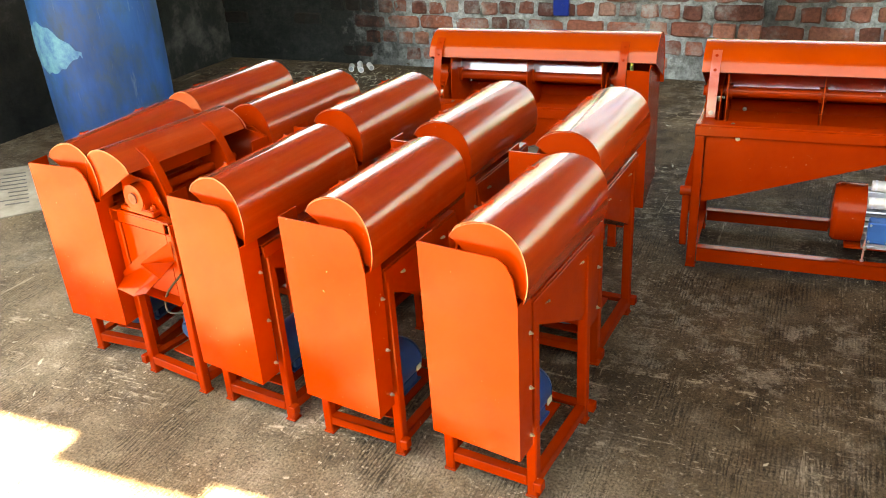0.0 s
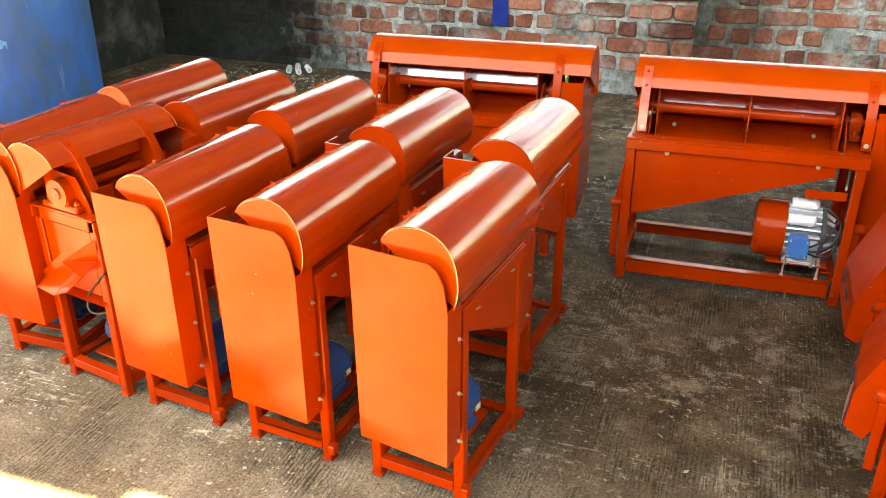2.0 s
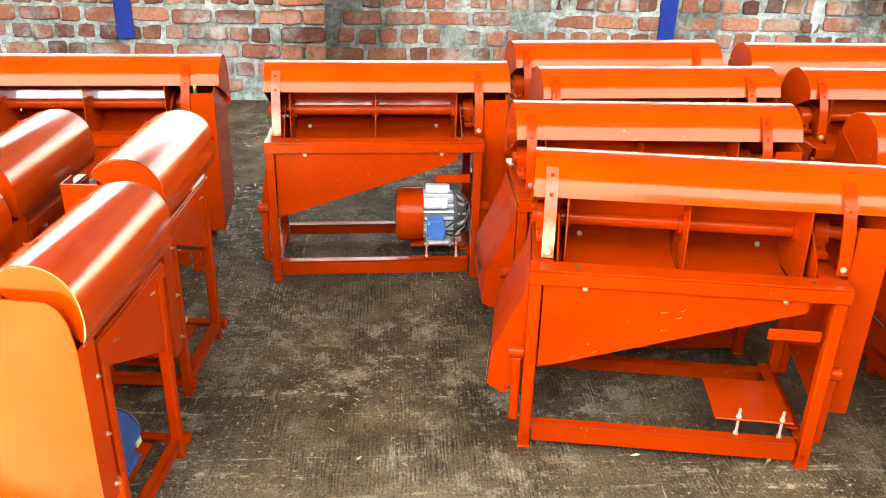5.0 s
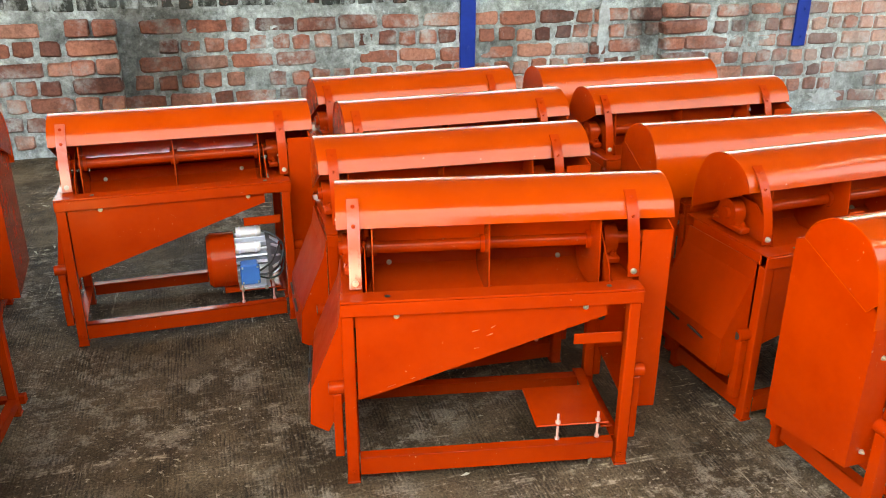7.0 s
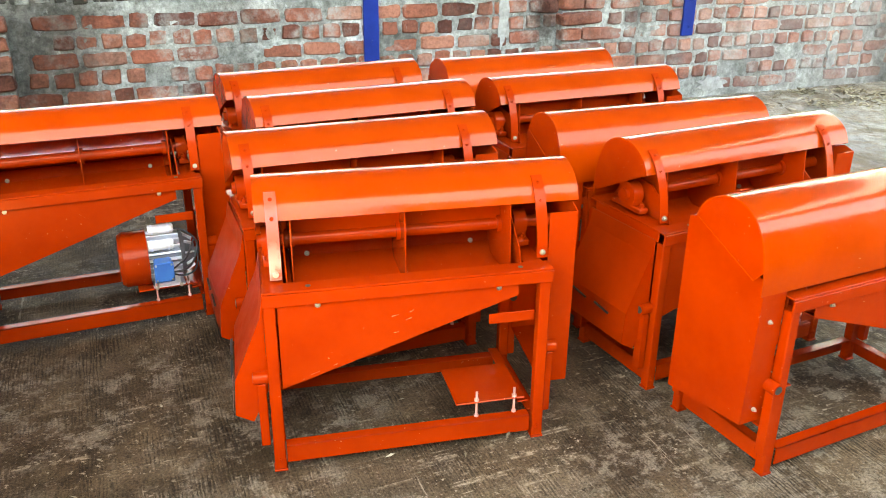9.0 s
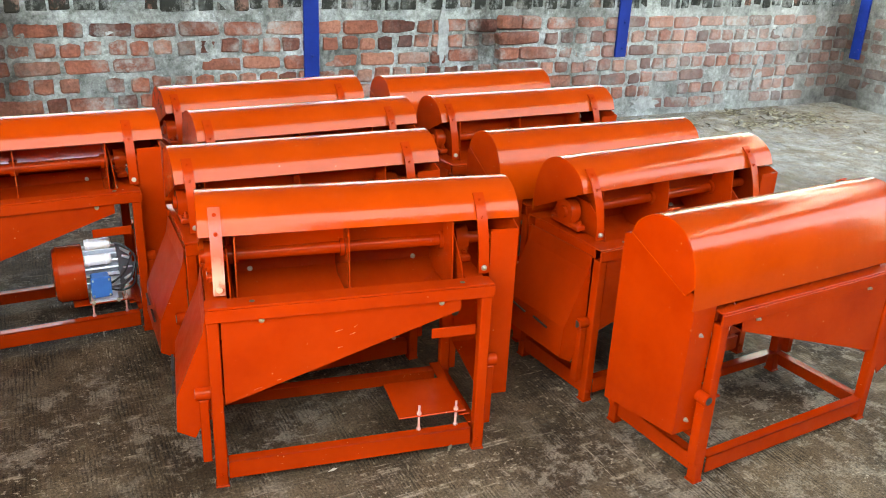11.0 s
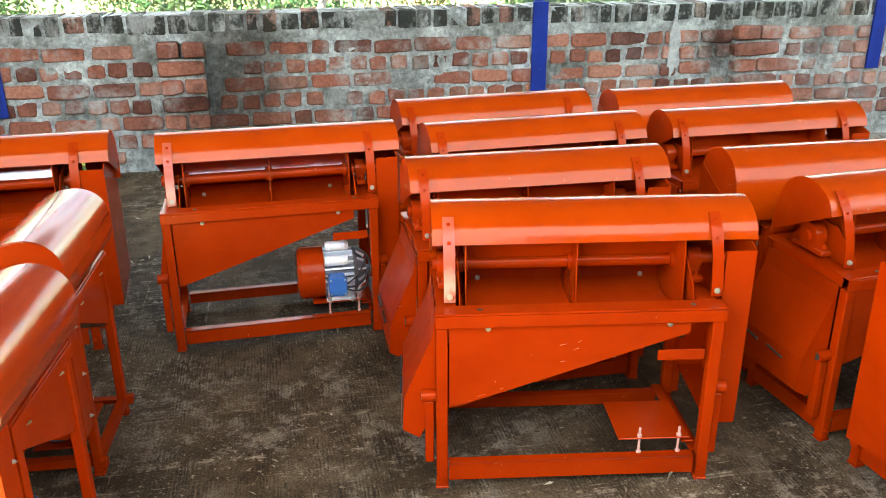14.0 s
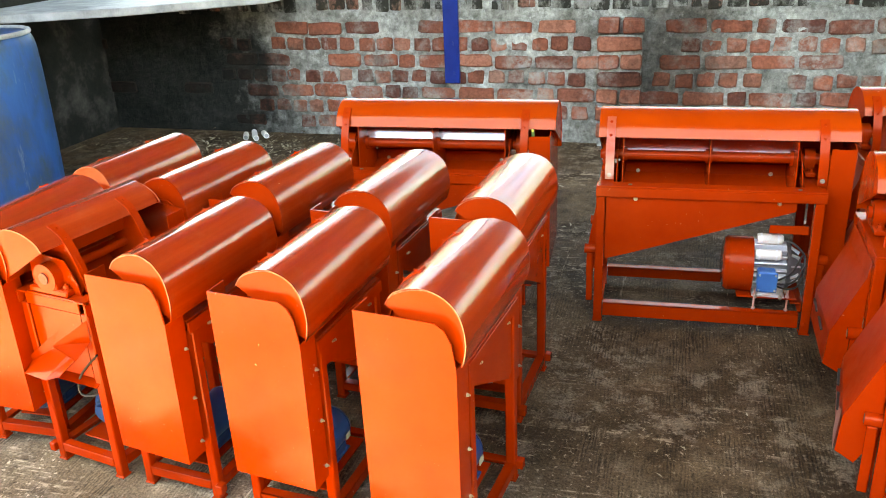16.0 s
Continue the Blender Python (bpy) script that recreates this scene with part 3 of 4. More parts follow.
# ---- machines ----
BIGP = [(0.099, 0.636), (0.118, 0.674), (0.158, 0.702), (0.206, 0.713), (0.251, 0.704), (0.287, 0.679), (0.312, 0.633), (0.325, 0.574), (0.327, 0.515)]
SMALLP = [(0.080, 0.646), (0.096, 0.667), (0.135, 0.686), (0.180, 0.692), (0.222, 0.680), (0.249, 0.650), (0.259, 0.608), (0.257, 0.575), (0.249, 0.548)]


def bearing(root, x, y, z, end):
    """Pillow block: foot, round housing, inner ring and two bolts."""
    bm = box(BM(), (x - 0.016, y - 0.066, z - 0.045), (x + 0.016, y + 0.066, z - 0.027), 0.004)
    rod(bm, (x - 0.017, y, z), (x + 0.017, y, z), 0.037, 24)
    box(bm, (x - 0.015, y - 0.035, z - 0.03), (x + 0.015, y + 0.035, z), 0.003)
    b_ = part("bearing", bm, ORANGE, root, "painted pillow block bearing", True)
    bm = rod(BM(), (x - 0.021, y, z), (x + 0.021, y, z), 0.015, 20)
    part("ring", bm, DARKSTEEL, b_, smooth=True)
    for dy in (-0.052, 0.052):
        part("bolt", bolt(BM(), (x, y + dy, z - 0.027), (0, 0, 1), 0.008, 0.01), ORANGE, b_)


def guard(root, x0, x1, pts, nb):
    """Sheet-metal belt guard: face plate, folded rim, bolts on the rim."""
    th = 0.003
    g_ = part("belt_guard", plate(BM(), pts, x1 - th, x1), ORANGE, root, "tall folded sheet-metal belt guard")
    bm = BM()
    k = len(pts)
    for i in range(k - 1):
        a, c = Vector(pts[i]), Vector(pts[i + 1])
        d = (c - a).normalized()
        n = Vector((-d.y, d.x)) * th
        plate(bm, [a, c, c + n, a + n], x0, x1 - th)
    part("rim", bm, ORANGE, g_)
    return g_


def thresher(kind):
    big = kind == "big"
    L, W, HR = (0.695, 0.345, 0.498) if big else (0.320, 0.236, 0.518)
    T = 0.029 if big else 0.025
    name = "threshing_machine" if big else "small_threshing_machine"
    root = thing(name, "", "machine")
    # frame of angle iron
    for x in ((-0.003, L - T + 0.009) if big else (0, L - T)):
        for y in (0, W - T):
            bm = box(BM(), (x, y, 0.004), (x + T, y + T, HR - 0.036), 0.003)
            box(bm, (x - 0.002, y - 0.002, 0), (x + T + 0.002, y + T + 0.002, 0.006), 0.001)
            part("leg", bm, ORANGE, root)
    fl = 0.05 if big else 0.034
    for y, s_ in ((0, 1), (W, -1)):
        bm = box(BM(), (-0.004, min(y, y + s_ * fl), HR - 0.005), (L + 0.012, max(y, y + s_ * fl), HR), 0.001)
        box(bm, (-0.004, min(y - s_ * 0.004, y + s_ * 0.003), HR - 0.036), (L + 0.012, max(y - s_ * 0.004, y + s_ * 0.003), HR - 0.0055), 0.001)
        part("top_rail", bm, ORANGE, root)
        zb = (0.024, 0.074) if big else (0.03, 0.056)
        bm = box(BM(), (T, min(y, y + s_ * 0.005), zb[0]), (L - T, max(y, y + s_ * 0.005), zb[1]), 0.001)
        box(bm, (T, min(y, y + s_ * T), zb[1] - 0.005), (L - T, max(y, y + s_ * T), zb[1]), 0.001)
        part("bottom_rail", bm, ORANGE, root)
    for x, s_ in ((0, 1), (L, -1)):
        bm = box(BM(), (min(x, x + s_ * fl), fl, HR - 0.0055), (max(x, x + s_ * fl), W - fl, HR - 0.0005), 0.001)
        box(bm, (min(x, x + s_ * 0.006), T, HR - 0.036), (max(x, x + s_ * 0.006), W - T, HR - 0.006), 0.001)
        part("top_rail", bm, ORANGE, root)
        bm = box(BM(), (min(x, x + s_ * 0.005), T, zb[0]), (max(x, x + s_ * 0.005), W - T, zb[1]), 0.001)
        box(bm, (min(x, x + s_ * T), T, zb[1] - 0.005), (max(x, x + s_ * T), W - T, zb[1]), 0.001)
        part("bottom_rail", bm, ORANGE, root)
    # hood
    prof = spline(BIGP if big else SMALLP, 4)
    hx0, hx1 = (-0.006, 0.800) if big else (-0.026, 0.382)
    hood = part("hood", sheet(BM(), prof, hx0, hx1, 0.0025), BIGHOOD if big else HOODP, root, "rounded sheet-metal drum hood", True)
    pr = [tuple(v) for v in prof]
    lip = [((BIGP if big else SMALLP)[-1][0] - 0.006, HR + 0.03)]
    part("end_plate", plate(BM(), pr[:-3] + lip, hx0 + 0.001, hx0 + 0.004), ORANGE, hood)
    if big:
        rim = pr[:-4] + [(0.30, 0.545)]
        part("end_plate", plate(BM(), rim, hx1 - 0.004, hx1 - 0.001), ORANGE, hood)
        bm = BM()
        for u, v in zip(rim, rim[1:] + rim[:1]):
            rod(bm, (hx1 - 0.0006, *u), (hx1 - 0.0006, *v), 0.0013, 6)
        part("edge_bead", bm, BIGHOOD, hood, "rough weld along the hood's edge", True)
    else:
        part("end_plate", plate(BM(), pr, hx1 - 0.004, hx1 - 0.0005), ORANGE, hood, "pale orange hood end")
        bm = BM()
        for u, v in zip(pr, pr[1:]):
            rod(bm, (hx1 + 0.0003, *u), (hx1 + 0.0003, *v), 0.0010, 6)
        part("edge_bead", bm, EDGE, hood, "welded edge with the paint chipped off", True)
    # straps that hold the hood
    if big:
        st = spline([(0.138, 0.692), (0.106, 0.660), (0.085, 0.620), (0.071, 0.578), (0.063, 0.54), (0.060, 0.501)], 4)
        xs = ((0.020, 0.048), (0.680, 0.708))
    else:
        st = spline([(0.128, 0.680), (0.097, 0.662), (0.079, 0.637), (0.062, 0.602), (0.047, 0.562), (0.038, 0.521)], 4)
        xs = ((0.04, 0.064), (0.26, 0.284))
    st = [(y - 0.004, z + 0.004) for y, z in st][::-1]
    for a, c in xs:
        s_ = part("strap", sheet(BM(), st, a, c, 0.004), ORANGE, root, "", True)
        m_ = (a + c) / 2
        for k in (-3, -7):
            y, z = st[k]
            part("bolt", bolt(BM(), (m_, y - 0.003, z + 0.002), (0, -0.75, 0.65), 0.004, 0.003), ORANGE, s_)
        part("bolt", bolt(BM(), (m_, st[1][0] - 0.005, st[1][1] + 0.008), (0, -1, 0.2), 0.006, 0.006), STEEL, s_, "zinc bolt")
    # drum: shaft, side plates, middle plate, bars
    cy, cz = (0.19, 0.553) if big else (0.125, 0.562)
    shaft = part("shaft", rod(BM(), (-0.003, cy, cz), (hx1 - 0.03, cy, cz), 0.0115 if not big else 0.017, 18), ORANGE, root, "", True)
    R = 0.105 if big else 0.085
    pl = (0.076, 0.355, 0.622) if big else (0.05, 0.27)
    for k, x in enumerate(pl):
        if big:
            outline = [(0.088, 0.465), (0.118, 0.440), (0.262, 0.440), (0.300, 0.470), (0.300, 0.600), (0.262, 0.668), (0.160, 0.680), (0.104, 0.640)]
            bm = plate(BM(), [(y + (0.016 if k == 1 else 0.0), z) for y, z in outline], x - 0.0016, x + 0.0016)
            rod(bm, (x - 0.012, cy, cz), (x + 0.012, cy, cz), 0.025, 20)
        else:
            bm = rod(BM(), (x - 0.002, cy, cz), (x + 0.002, cy, cz), R, 28)
        part("drum_plate", bm, ORANGE, shaft, "", True)
    for deg in (96, 12):
        a_ = radians(deg)
        d_ = Vector((0, math.cos(a_), math.sin(a_)))
        wide = R * 0.5
        if deg == 96 and big:
            wide = R * 1.0
        p_ = Vector((0, cy, cz)) + d_ * R * (0.62 if deg == 96 and big else 0.68)
        bm = beam(BM(), (pl[0], p_.y, p_.z), (pl[-1], p_.y, p_.z), 0.004, wide, 0.001, d_)
        part("drum_blade", bm, DULL, shaft)
    # trough under the drum
    tr = spline([(fl, HR - 0.007), (cy - 0.075, HR - 0.06), (cy, HR - 0.085), (cy + 0.075, HR - 0.065), (W - 0.03, HR - 0.035), (W - 0.022, HR - 0.007)] if big else [(fl, HR - 0.007), (cy - 0.04, HR - 0.05), (cy, HR - 0.065), (cy + 0.04, HR - 0.05), (W - fl, HR - 0.007)], 4)
    part("concave", sheet(BM(), tr, 0.06 if big else 0.03, L - 0.06 if big else L - 0.03, 0.0025), ORANGE, root, "", True)
    if big:
        # board behind the drum, its upper edge bent by hand
        edge = [(0.080 + 0.542 * k / 12, 0.513 + 0.004 * math.sin(k * 1.3) - 0.003 * math.sin(k * 0.6)) for k in range(13)]
        board = part("back_board", plate(BM(), [(0.622, 0.405), (0.080, 0.405), *edge], 0.304, 0.3065, 1), ORANGE, root)
        for x in (0.124, 0.574):
            part("bolt", bolt(BM(), (x, 0.303, 0.462), (0, -1, 0.1), 0.0055, 0.006), STEEL, board, "zinc bolt")
    for x in ((0.058, L - 0.058) if big else (0.028, L - 0.028)):
        pts = [tuple(v) for v in tr] + [(W - fl, HR + 0.03), (cy + 0.07, HR + 0.10), (cy - 0.05, HR + 0.09), (fl + 0.01, HR + 0.03)]
        part("side_plate", plate(BM(), pts, x - 0.0015, x + 0.0015), ORANGE, root)
    for x in ((0.024, L - 0.026) if big else (0.018, L - 0.014)):
        bearing(root, x, cy, cz if big else HR + 0.045, 0)
    # tapered panels and sloping chute
    if big:
        tp = [(T + 0.001, HR - 0.037), (T + 0.001, 0.236), (0.10, 0.2575), (0.621, 0.430), (0.621, HR - 0.037)]
    else:
        tp = [(T + 0.001, HR - 0.037), (T + 0.001, 0.325), (0.05, 0.318), (L - T - 0.001, 0.440), (L - T - 0.001, HR - 0.037)]
    for y in (0.006, W - 0.009):
        s_ = part("hopper_panel", plate(BM(), tp, y, y + 0.003, 1), ORANGE, root)
        for x in ((0.124, 0.569) if big else (0.06, L - 0.07)):
            yy = y if y < 0.1 else y + 0.003
            part("bolt", bolt(BM(), (x, yy, HR - 0.043), (0, -1 if y < 0.1 else 1, 0), 0.0055, 0.005), STEEL, s_, "zinc bolt")
    bm = sheet(BM(), [tp[1], tp[2], tp[3]] if big else [(-0.01, 0.28), tp[2], tp[3]], 0.010, W - 0.010, 0.0025, 1)
    part("chute", bm, ORANGE, root)
    if big:
        # outlet flap at the open end
        pf = [(-0.004, 0.468), (-0.012, 0.42), (-0.082, 0.255), (-0.088, 0.16)]
        fl_ = part("outlet_flap", sheet(BM(), pf, 0.034, 0.325, 0.0025, 1), DULL, root, "bent sheet-metal outlet flap")
        for y in (0.032, 0.325):
            part("cheek", plate(BM(), [(-0.004, 0.466), (-0.012, 0.42), (-0.082, 0.255), (-0.088, 0.16), (-0.045, 0.135), (-0.004, 0.22)], y, y + 0.0025, 1), ORANGE, fl_)
        guard(root, 0.712, 0.786, [(0.060, 0.620), (0.061, 0.133), (0.320, 0.163), (0.325, 0.532)], 2)
        part("guard_face_top", plate(BM(), [(0.060, 0.620), (0.098, 0.632), (0.31, 0.553), (0.325, 0.532)], 0.783, 0.7865), ORANGE, root)
        for z in (0.20, 0.44):
            part("bolt", bolt(BM(), (0.75, 0.323, z), (0, 1, 0), 0.0048, 0.005), STEEL, root, "zinc bolt")
        # carrying lugs on the legs
        for x, y in ((-0.020, 0.03), (L + 0.020, 0.03), (-0.020, W - 0.03), (L + 0.020, W - 0.006)):
            bm = box(BM(), (x - 0.011, y - 0.014, 0.07), (x + 0.011, y + 0.014, 0.248), 0.002)
            lug = part("carrying_lug", bm, ORANGE, root)
            d_ = Vector((0, 1, 0)) if y > W - 0.02 else Vector((1, 0, 0))
            c_ = Vector((x, y - 0.002, 0.262))
            part("tube", rod(BM(), c_ - d_ * 0.019, c_ + d_ * 0.019, 0.0165, 20), ORANGE, lug, "", True)
            # black plug paints the dark bore, as the tube is solid
            part("hole", rod(BM(), c_ - d_ * 0.0197, c_ + d_ * 0.0197, 0.011, 16), BLACK, lug, "", True)
        for x in (0.105, 0.628):
            # black discs on the rail paint the shade inside its bolt holes
            part("rail_hole", rod(BM(), (x, 0.024, HR - 0.001), (x, 0.024, HR + 0.0006), 0.0065, 16), BLACK, root, "black disc standing in for a shaded bolt hole in the rail")
        for y, z in ((0.135, 0.232), (0.245, 0.236)):
            # black bars laid on the flap paint the shade in its slits
            bm = beam(BM(), (-0.0905, y - 0.034, z - 0.004), (-0.0905, y + 0.034, z + 0.004), 0.006, 0.005, 0.001)
            part("slot", bm, BLACK, fl_, "black bar standing in for a shaded slit in the flap")
        # motor shelf with levelling bolts, and a flat bracket
        bm = box(BM(), (0.468, 0.015, 0.118), (0.655, 0.195, 0.123), 0.002)
        shelf = part("motor_plate", bm, ORANGE, root)
        for x in (0.525, 0.628):
            bm = rod(BM(), (x, 0.022, 0.072), (x, 0.022, 0.150), 0.0032, 10)
            rod(bm, (x, 0.022, 0.123), (x, 0.022, 0.130), 0.0065, 6)
            rod(bm, (x, 0.022, 0.076), (x, 0.022, 0.082), 0.0065, 6)
            part("levelling_bolt", bm, PRIMER, shelf, "paint-spattered levelling bolt")
        bm = box(BM(), (0.548, 0.012, 0.352), (L - T, 0.016, 0.380), 0.001)
        part("bracket", bm, ORANGE, root)
        part("cross_bar", beam(BM(), (L - 0.04, T, 0.10), (L - 0.04, W - T, 0.10), 0.03, 0.005, 0.001), ORANGE, root)
        for x in (0.01, L - 0.012):
            part("bolt", bolt(BM(), (x, 0.0, 0.035), (0, -1, 0), 0.007, 0.006), ORANGE, root)
    else:
        g_ = guard(root, 0.340, 0.402, [(0.012, 0.629), (0.018, 0.166), (0.241, 0.176), (0.243, 0.545)], 2)
        part("guard_face_top", plate(BM(), [(0.012, 0.629), (0.200, 0.637), (0.220, 0.625), (0.234, 0.600), (0.243, 0.545)], 0.399, 0.4025), ORANGE, root)
        for z in (0.21, 0.33, 0.46):
            part("bolt", bolt(BM(), (0.358, 0.2425, z), (0, 1, 0), 0.0036, 0.004), STEEL, root, "zinc bolt")
        part("end_panel", plate(BM(), [(0.03, 0.478), (0.03, 0.30), (0.205, 0.30), (0.205, 0.478)], 0.004, 0.007), ORANGE, root)
        part("motor_plate", box(BM(), (0.05, 0.05, 0.058), (0.27, 0.18, 0.063), 0.001), ORANGE, root)
        # the drive end leans a little out of square
        for ob in [hood, *hood.children, *root.children]:
            if ob.name.startswith(("hood", "end_plate", "edge_bead", "belt_guard", "guard_face")):
                for each in (ob, *(c for c in ob.children if c.name.startswith("rim"))):
                    for v in each.data.vertices:
                        if v.co.x > 0.33:
                            v.co.x += 0.11 * (v.co.y - 0.14) - 0.003
        for x, s_ in ((0.0, -1), (L, 1)):
            bm = box(BM(), (x - 0.012, W - 0.004, 0.03), (x + 0.012, W + 0.016, 0.055), 0.002)
            part("foot_lug", bm, ORANGE, root)
    return root


big = thresher("big")
small = thresher("small")
# (x, y, turn) of the front left foot; the open feeding side faces -y at turn 0
BIGS = [
    (-0.000, 0.009, 1.0, "orange threshing machine with a silver motor, standing apart on the floor"),
    (0.710, -0.911, -9.6, "orange threshing machine with an empty motor shelf, first of its row"),
    (-0.961, 0.071, 1.4, "orange threshing machine behind the small machines, near the brick wall"),
    (0.748, -0.486, -1.6, "orange threshing machine second in a close row"),
    (0.906, -0.054, 2.2, "orange threshing machine third in a close row"),
    (0.884, 0.378, 3.9, "orange threshing machine last in its row, near the brick wall"),
    (1.806, -0.944, 3.9, "orange threshing machine with its feeding side open, between closed ones"),
    (2.521, -1.007, 183.0, "orange threshing machine turned round, closed hood showing"),
    (1.800, -0.046, 0.4, "orange threshing machine with its feeding side open, far in the row"),
    (2.531, -0.216, 177.9, "orange threshing machine turned round, amid the row"),
    (2.567, 0.811, 181.1, "orange threshing machine turned round, next to the brick wall"),
]
first = True
for x, y, turn, label in BIGS:
    m = pose(x, y, 0, 0, 0, turn)
    if first:
        big.matrix_world, ob, first = m, big, False
    else:
        ob = copy_thing(big, m)
    tagged(ob, label, "machine", "large threshing machines")
    if "behind the small machines" in label:
        part("drive_belt", box(BM(), (0.716, 0.098, 0.560), (0.725, 0.120, 0.640), 0.002), BELT, ob, "piece of yellow drive belt")
    ob["worn"] = 1 if "silver motor" in label else (2 if "empty motor" in label else 0)
    ob["lean"] = -25 if "behind the small machines" in label else (-31 if "silver motor" in label else 0)

for ob in [o for o in scene.objects if o.name.startswith("threshing_machine")]:      # two of them have worn straps
    worn, lean = ob.pop("worn"), ob.pop("lean")
    if lean:
        # the upper blade of two drums leans back, its gloss raised for a white reflection
        drum_shaft = [c for c in ob.children if c.name.startswith("shaft")][0]
        blade = max((d for d in drum_shaft.children if d.name.startswith("drum_blade")), key=lambda d: max(v.co.z for v in d.data.vertices))
        blade.material_slots[0].link = "OBJECT"
        blade.material_slots[0].material = SHEEN
        blade.matrix_basis = Matrix.Translation((0, 0.19, 0.553)) @ Matrix.Rotation(radians(lean), 4, "X") @ Matrix.Translation((0, -0.19, -0.553))
    if not worn:
        continue
    straps = sorted((c for c in ob.children if c.name.startswith("strap")), key=lambda c: min(v.co.x for v in c.data.vertices))
    straps[0].material_slots[0].link = "OBJECT"
    straps[0].material_slots[0].material = WORN
    straps[0]["label"] = "strap with its lower end worn pale"
    if worn == 1:
        for c in ob.children:
            if c.name.startswith("outlet_flap"):
                c.scale.x = 0.38
    if worn == 2:
        flap = [c for c in ob.children if c.name.startswith("outlet_flap")][0]
        bm = BM()
        bm.faces.new([bm.verts.new(v) for v in ((-0.0865, 0.034, 0.27), (-0.0925, 0.034, 0.16), (-0.0925, 0.11, 0.16), (-0.0885, 0.14, 0.22))])
        bmesh.ops.solidify(bm, geom=list(bm.faces), thickness=0.001)
        part("worn_patch", bm, PRIMER, flap, "faded pink patch of worn paint")
        for sx, sz, sl, sa in ((0.300, 0.405, 0.022, 0.2), (0.335, 0.392, 0.018, 0.35), (0.345, 0.412, 0.014, 0.5), (0.305, 0.36, 0.015, 0.1), (0.10, 0.268, 0.025, 0.3), (0.155, 0.287, 0.014, 0.3)):
            d_ = Vector((math.cos(sa), 0, math.sin(sa))) * sl
            bm = beam(BM(), Vector((sx, 0.0055, sz)), Vector((sx, 0.0055, sz)) + d_ * 0.8, 0.0014, 0.0012, 0)
            part("scratch", bm, EDGE, ob, "pale scratch in the paint")


SMALLS = [
    (pose(-0.346, -0.870, 0, 0, 0, -97.3), "narrow orange threshing machine at the corner of the group"),
    (pose(-0.701, -0.838, 0, 0, 0, -95.5), "narrow orange threshing machine in the front row"),
    (pose(-1.022, -0.801, 0, 0, 0, -97.2), "narrow orange threshing machine in the front row beside a turned one"),
    (pose(-1.132, -1.118, 0, 0, 0, 78.8), "narrow orange threshing machine turned round, spout and bearing showing"),
    (pose(-1.610, -0.703, 0, 0, 0, -90.0), "narrow orange threshing machine at the outer end of the front row"),
    (pose(-0.353, -0.323, 0, 0, 0, -94.9), "narrow orange threshing machine in the back row beside the aisle"),
    (pose(-0.680, -0.313, 0, 0, 0, -96.1), "narrow orange threshing machine in the middle of the back row"),
    (pose(-1.005, -0.268, 0, 0, 0, -96.9), "narrow orange threshing machine in the back row"),
    (pose(-1.273, -0.271, 0, 0, 0, -98.9), "narrow orange threshing machine in the back row"),
    (pose(-1.576, -0.199, 0, 0, 0, -97.0), "narrow orange threshing machine in the back row near the blue drum"),
]
first = True
for m, label in SMALLS:
    if first:
        small.matrix_world, ob, first = m, small, False
    else:
        ob = copy_thing(small, m)
    tagged(ob, label, "machine", "small threshing machines")
    if "spout" in label:
        # short outlet spout at the open end of the turned one
        low = [(-0.015, 0.307, 0.274), (-0.09, 0.085, 0.333), (-0.085, 0.035, 0.352), (-0.07, -0.014, 0.397), (-0.05, 0.085, 0.407)]
        top = [(0.012, 0.045, 0.478), (0.022, 0.03, 0.43), (0.012, 0.02, 0.408), (-0.008, 0.003, 0.411), (-0.008, -0.002, 0.471)]
        bm = BM()
        for off in (0.0, 0.0025):
            lo_ = [bm.verts.new(Vector(v) + Vector((off, 0, off))) for v in low]
            hi_ = [bm.verts.new(Vector(v) + Vector((off, 0, off))) for v in top]
            for i in range(4):
                bm.faces.new((lo_[i], lo_[i + 1], hi_[i + 1], hi_[i]))
        part("spout", bm, ORANGE, ob, "folded sheet-metal outlet spout")
        wire = spline([(0.0, -0.005, 0.375), (0.0, 0.063, 0.311), (0.0, 0.09, 0.265), (0.0, 0.077, 0.239), (0.02, 0.014, 0.25)], 4)
        bm = BM()
        for u, v in zip(wire, wire[1:]):
            rod(bm, u, v, 0.003, 8)
        part("cable", bm, BLACK, ob, "thin black cable", True)


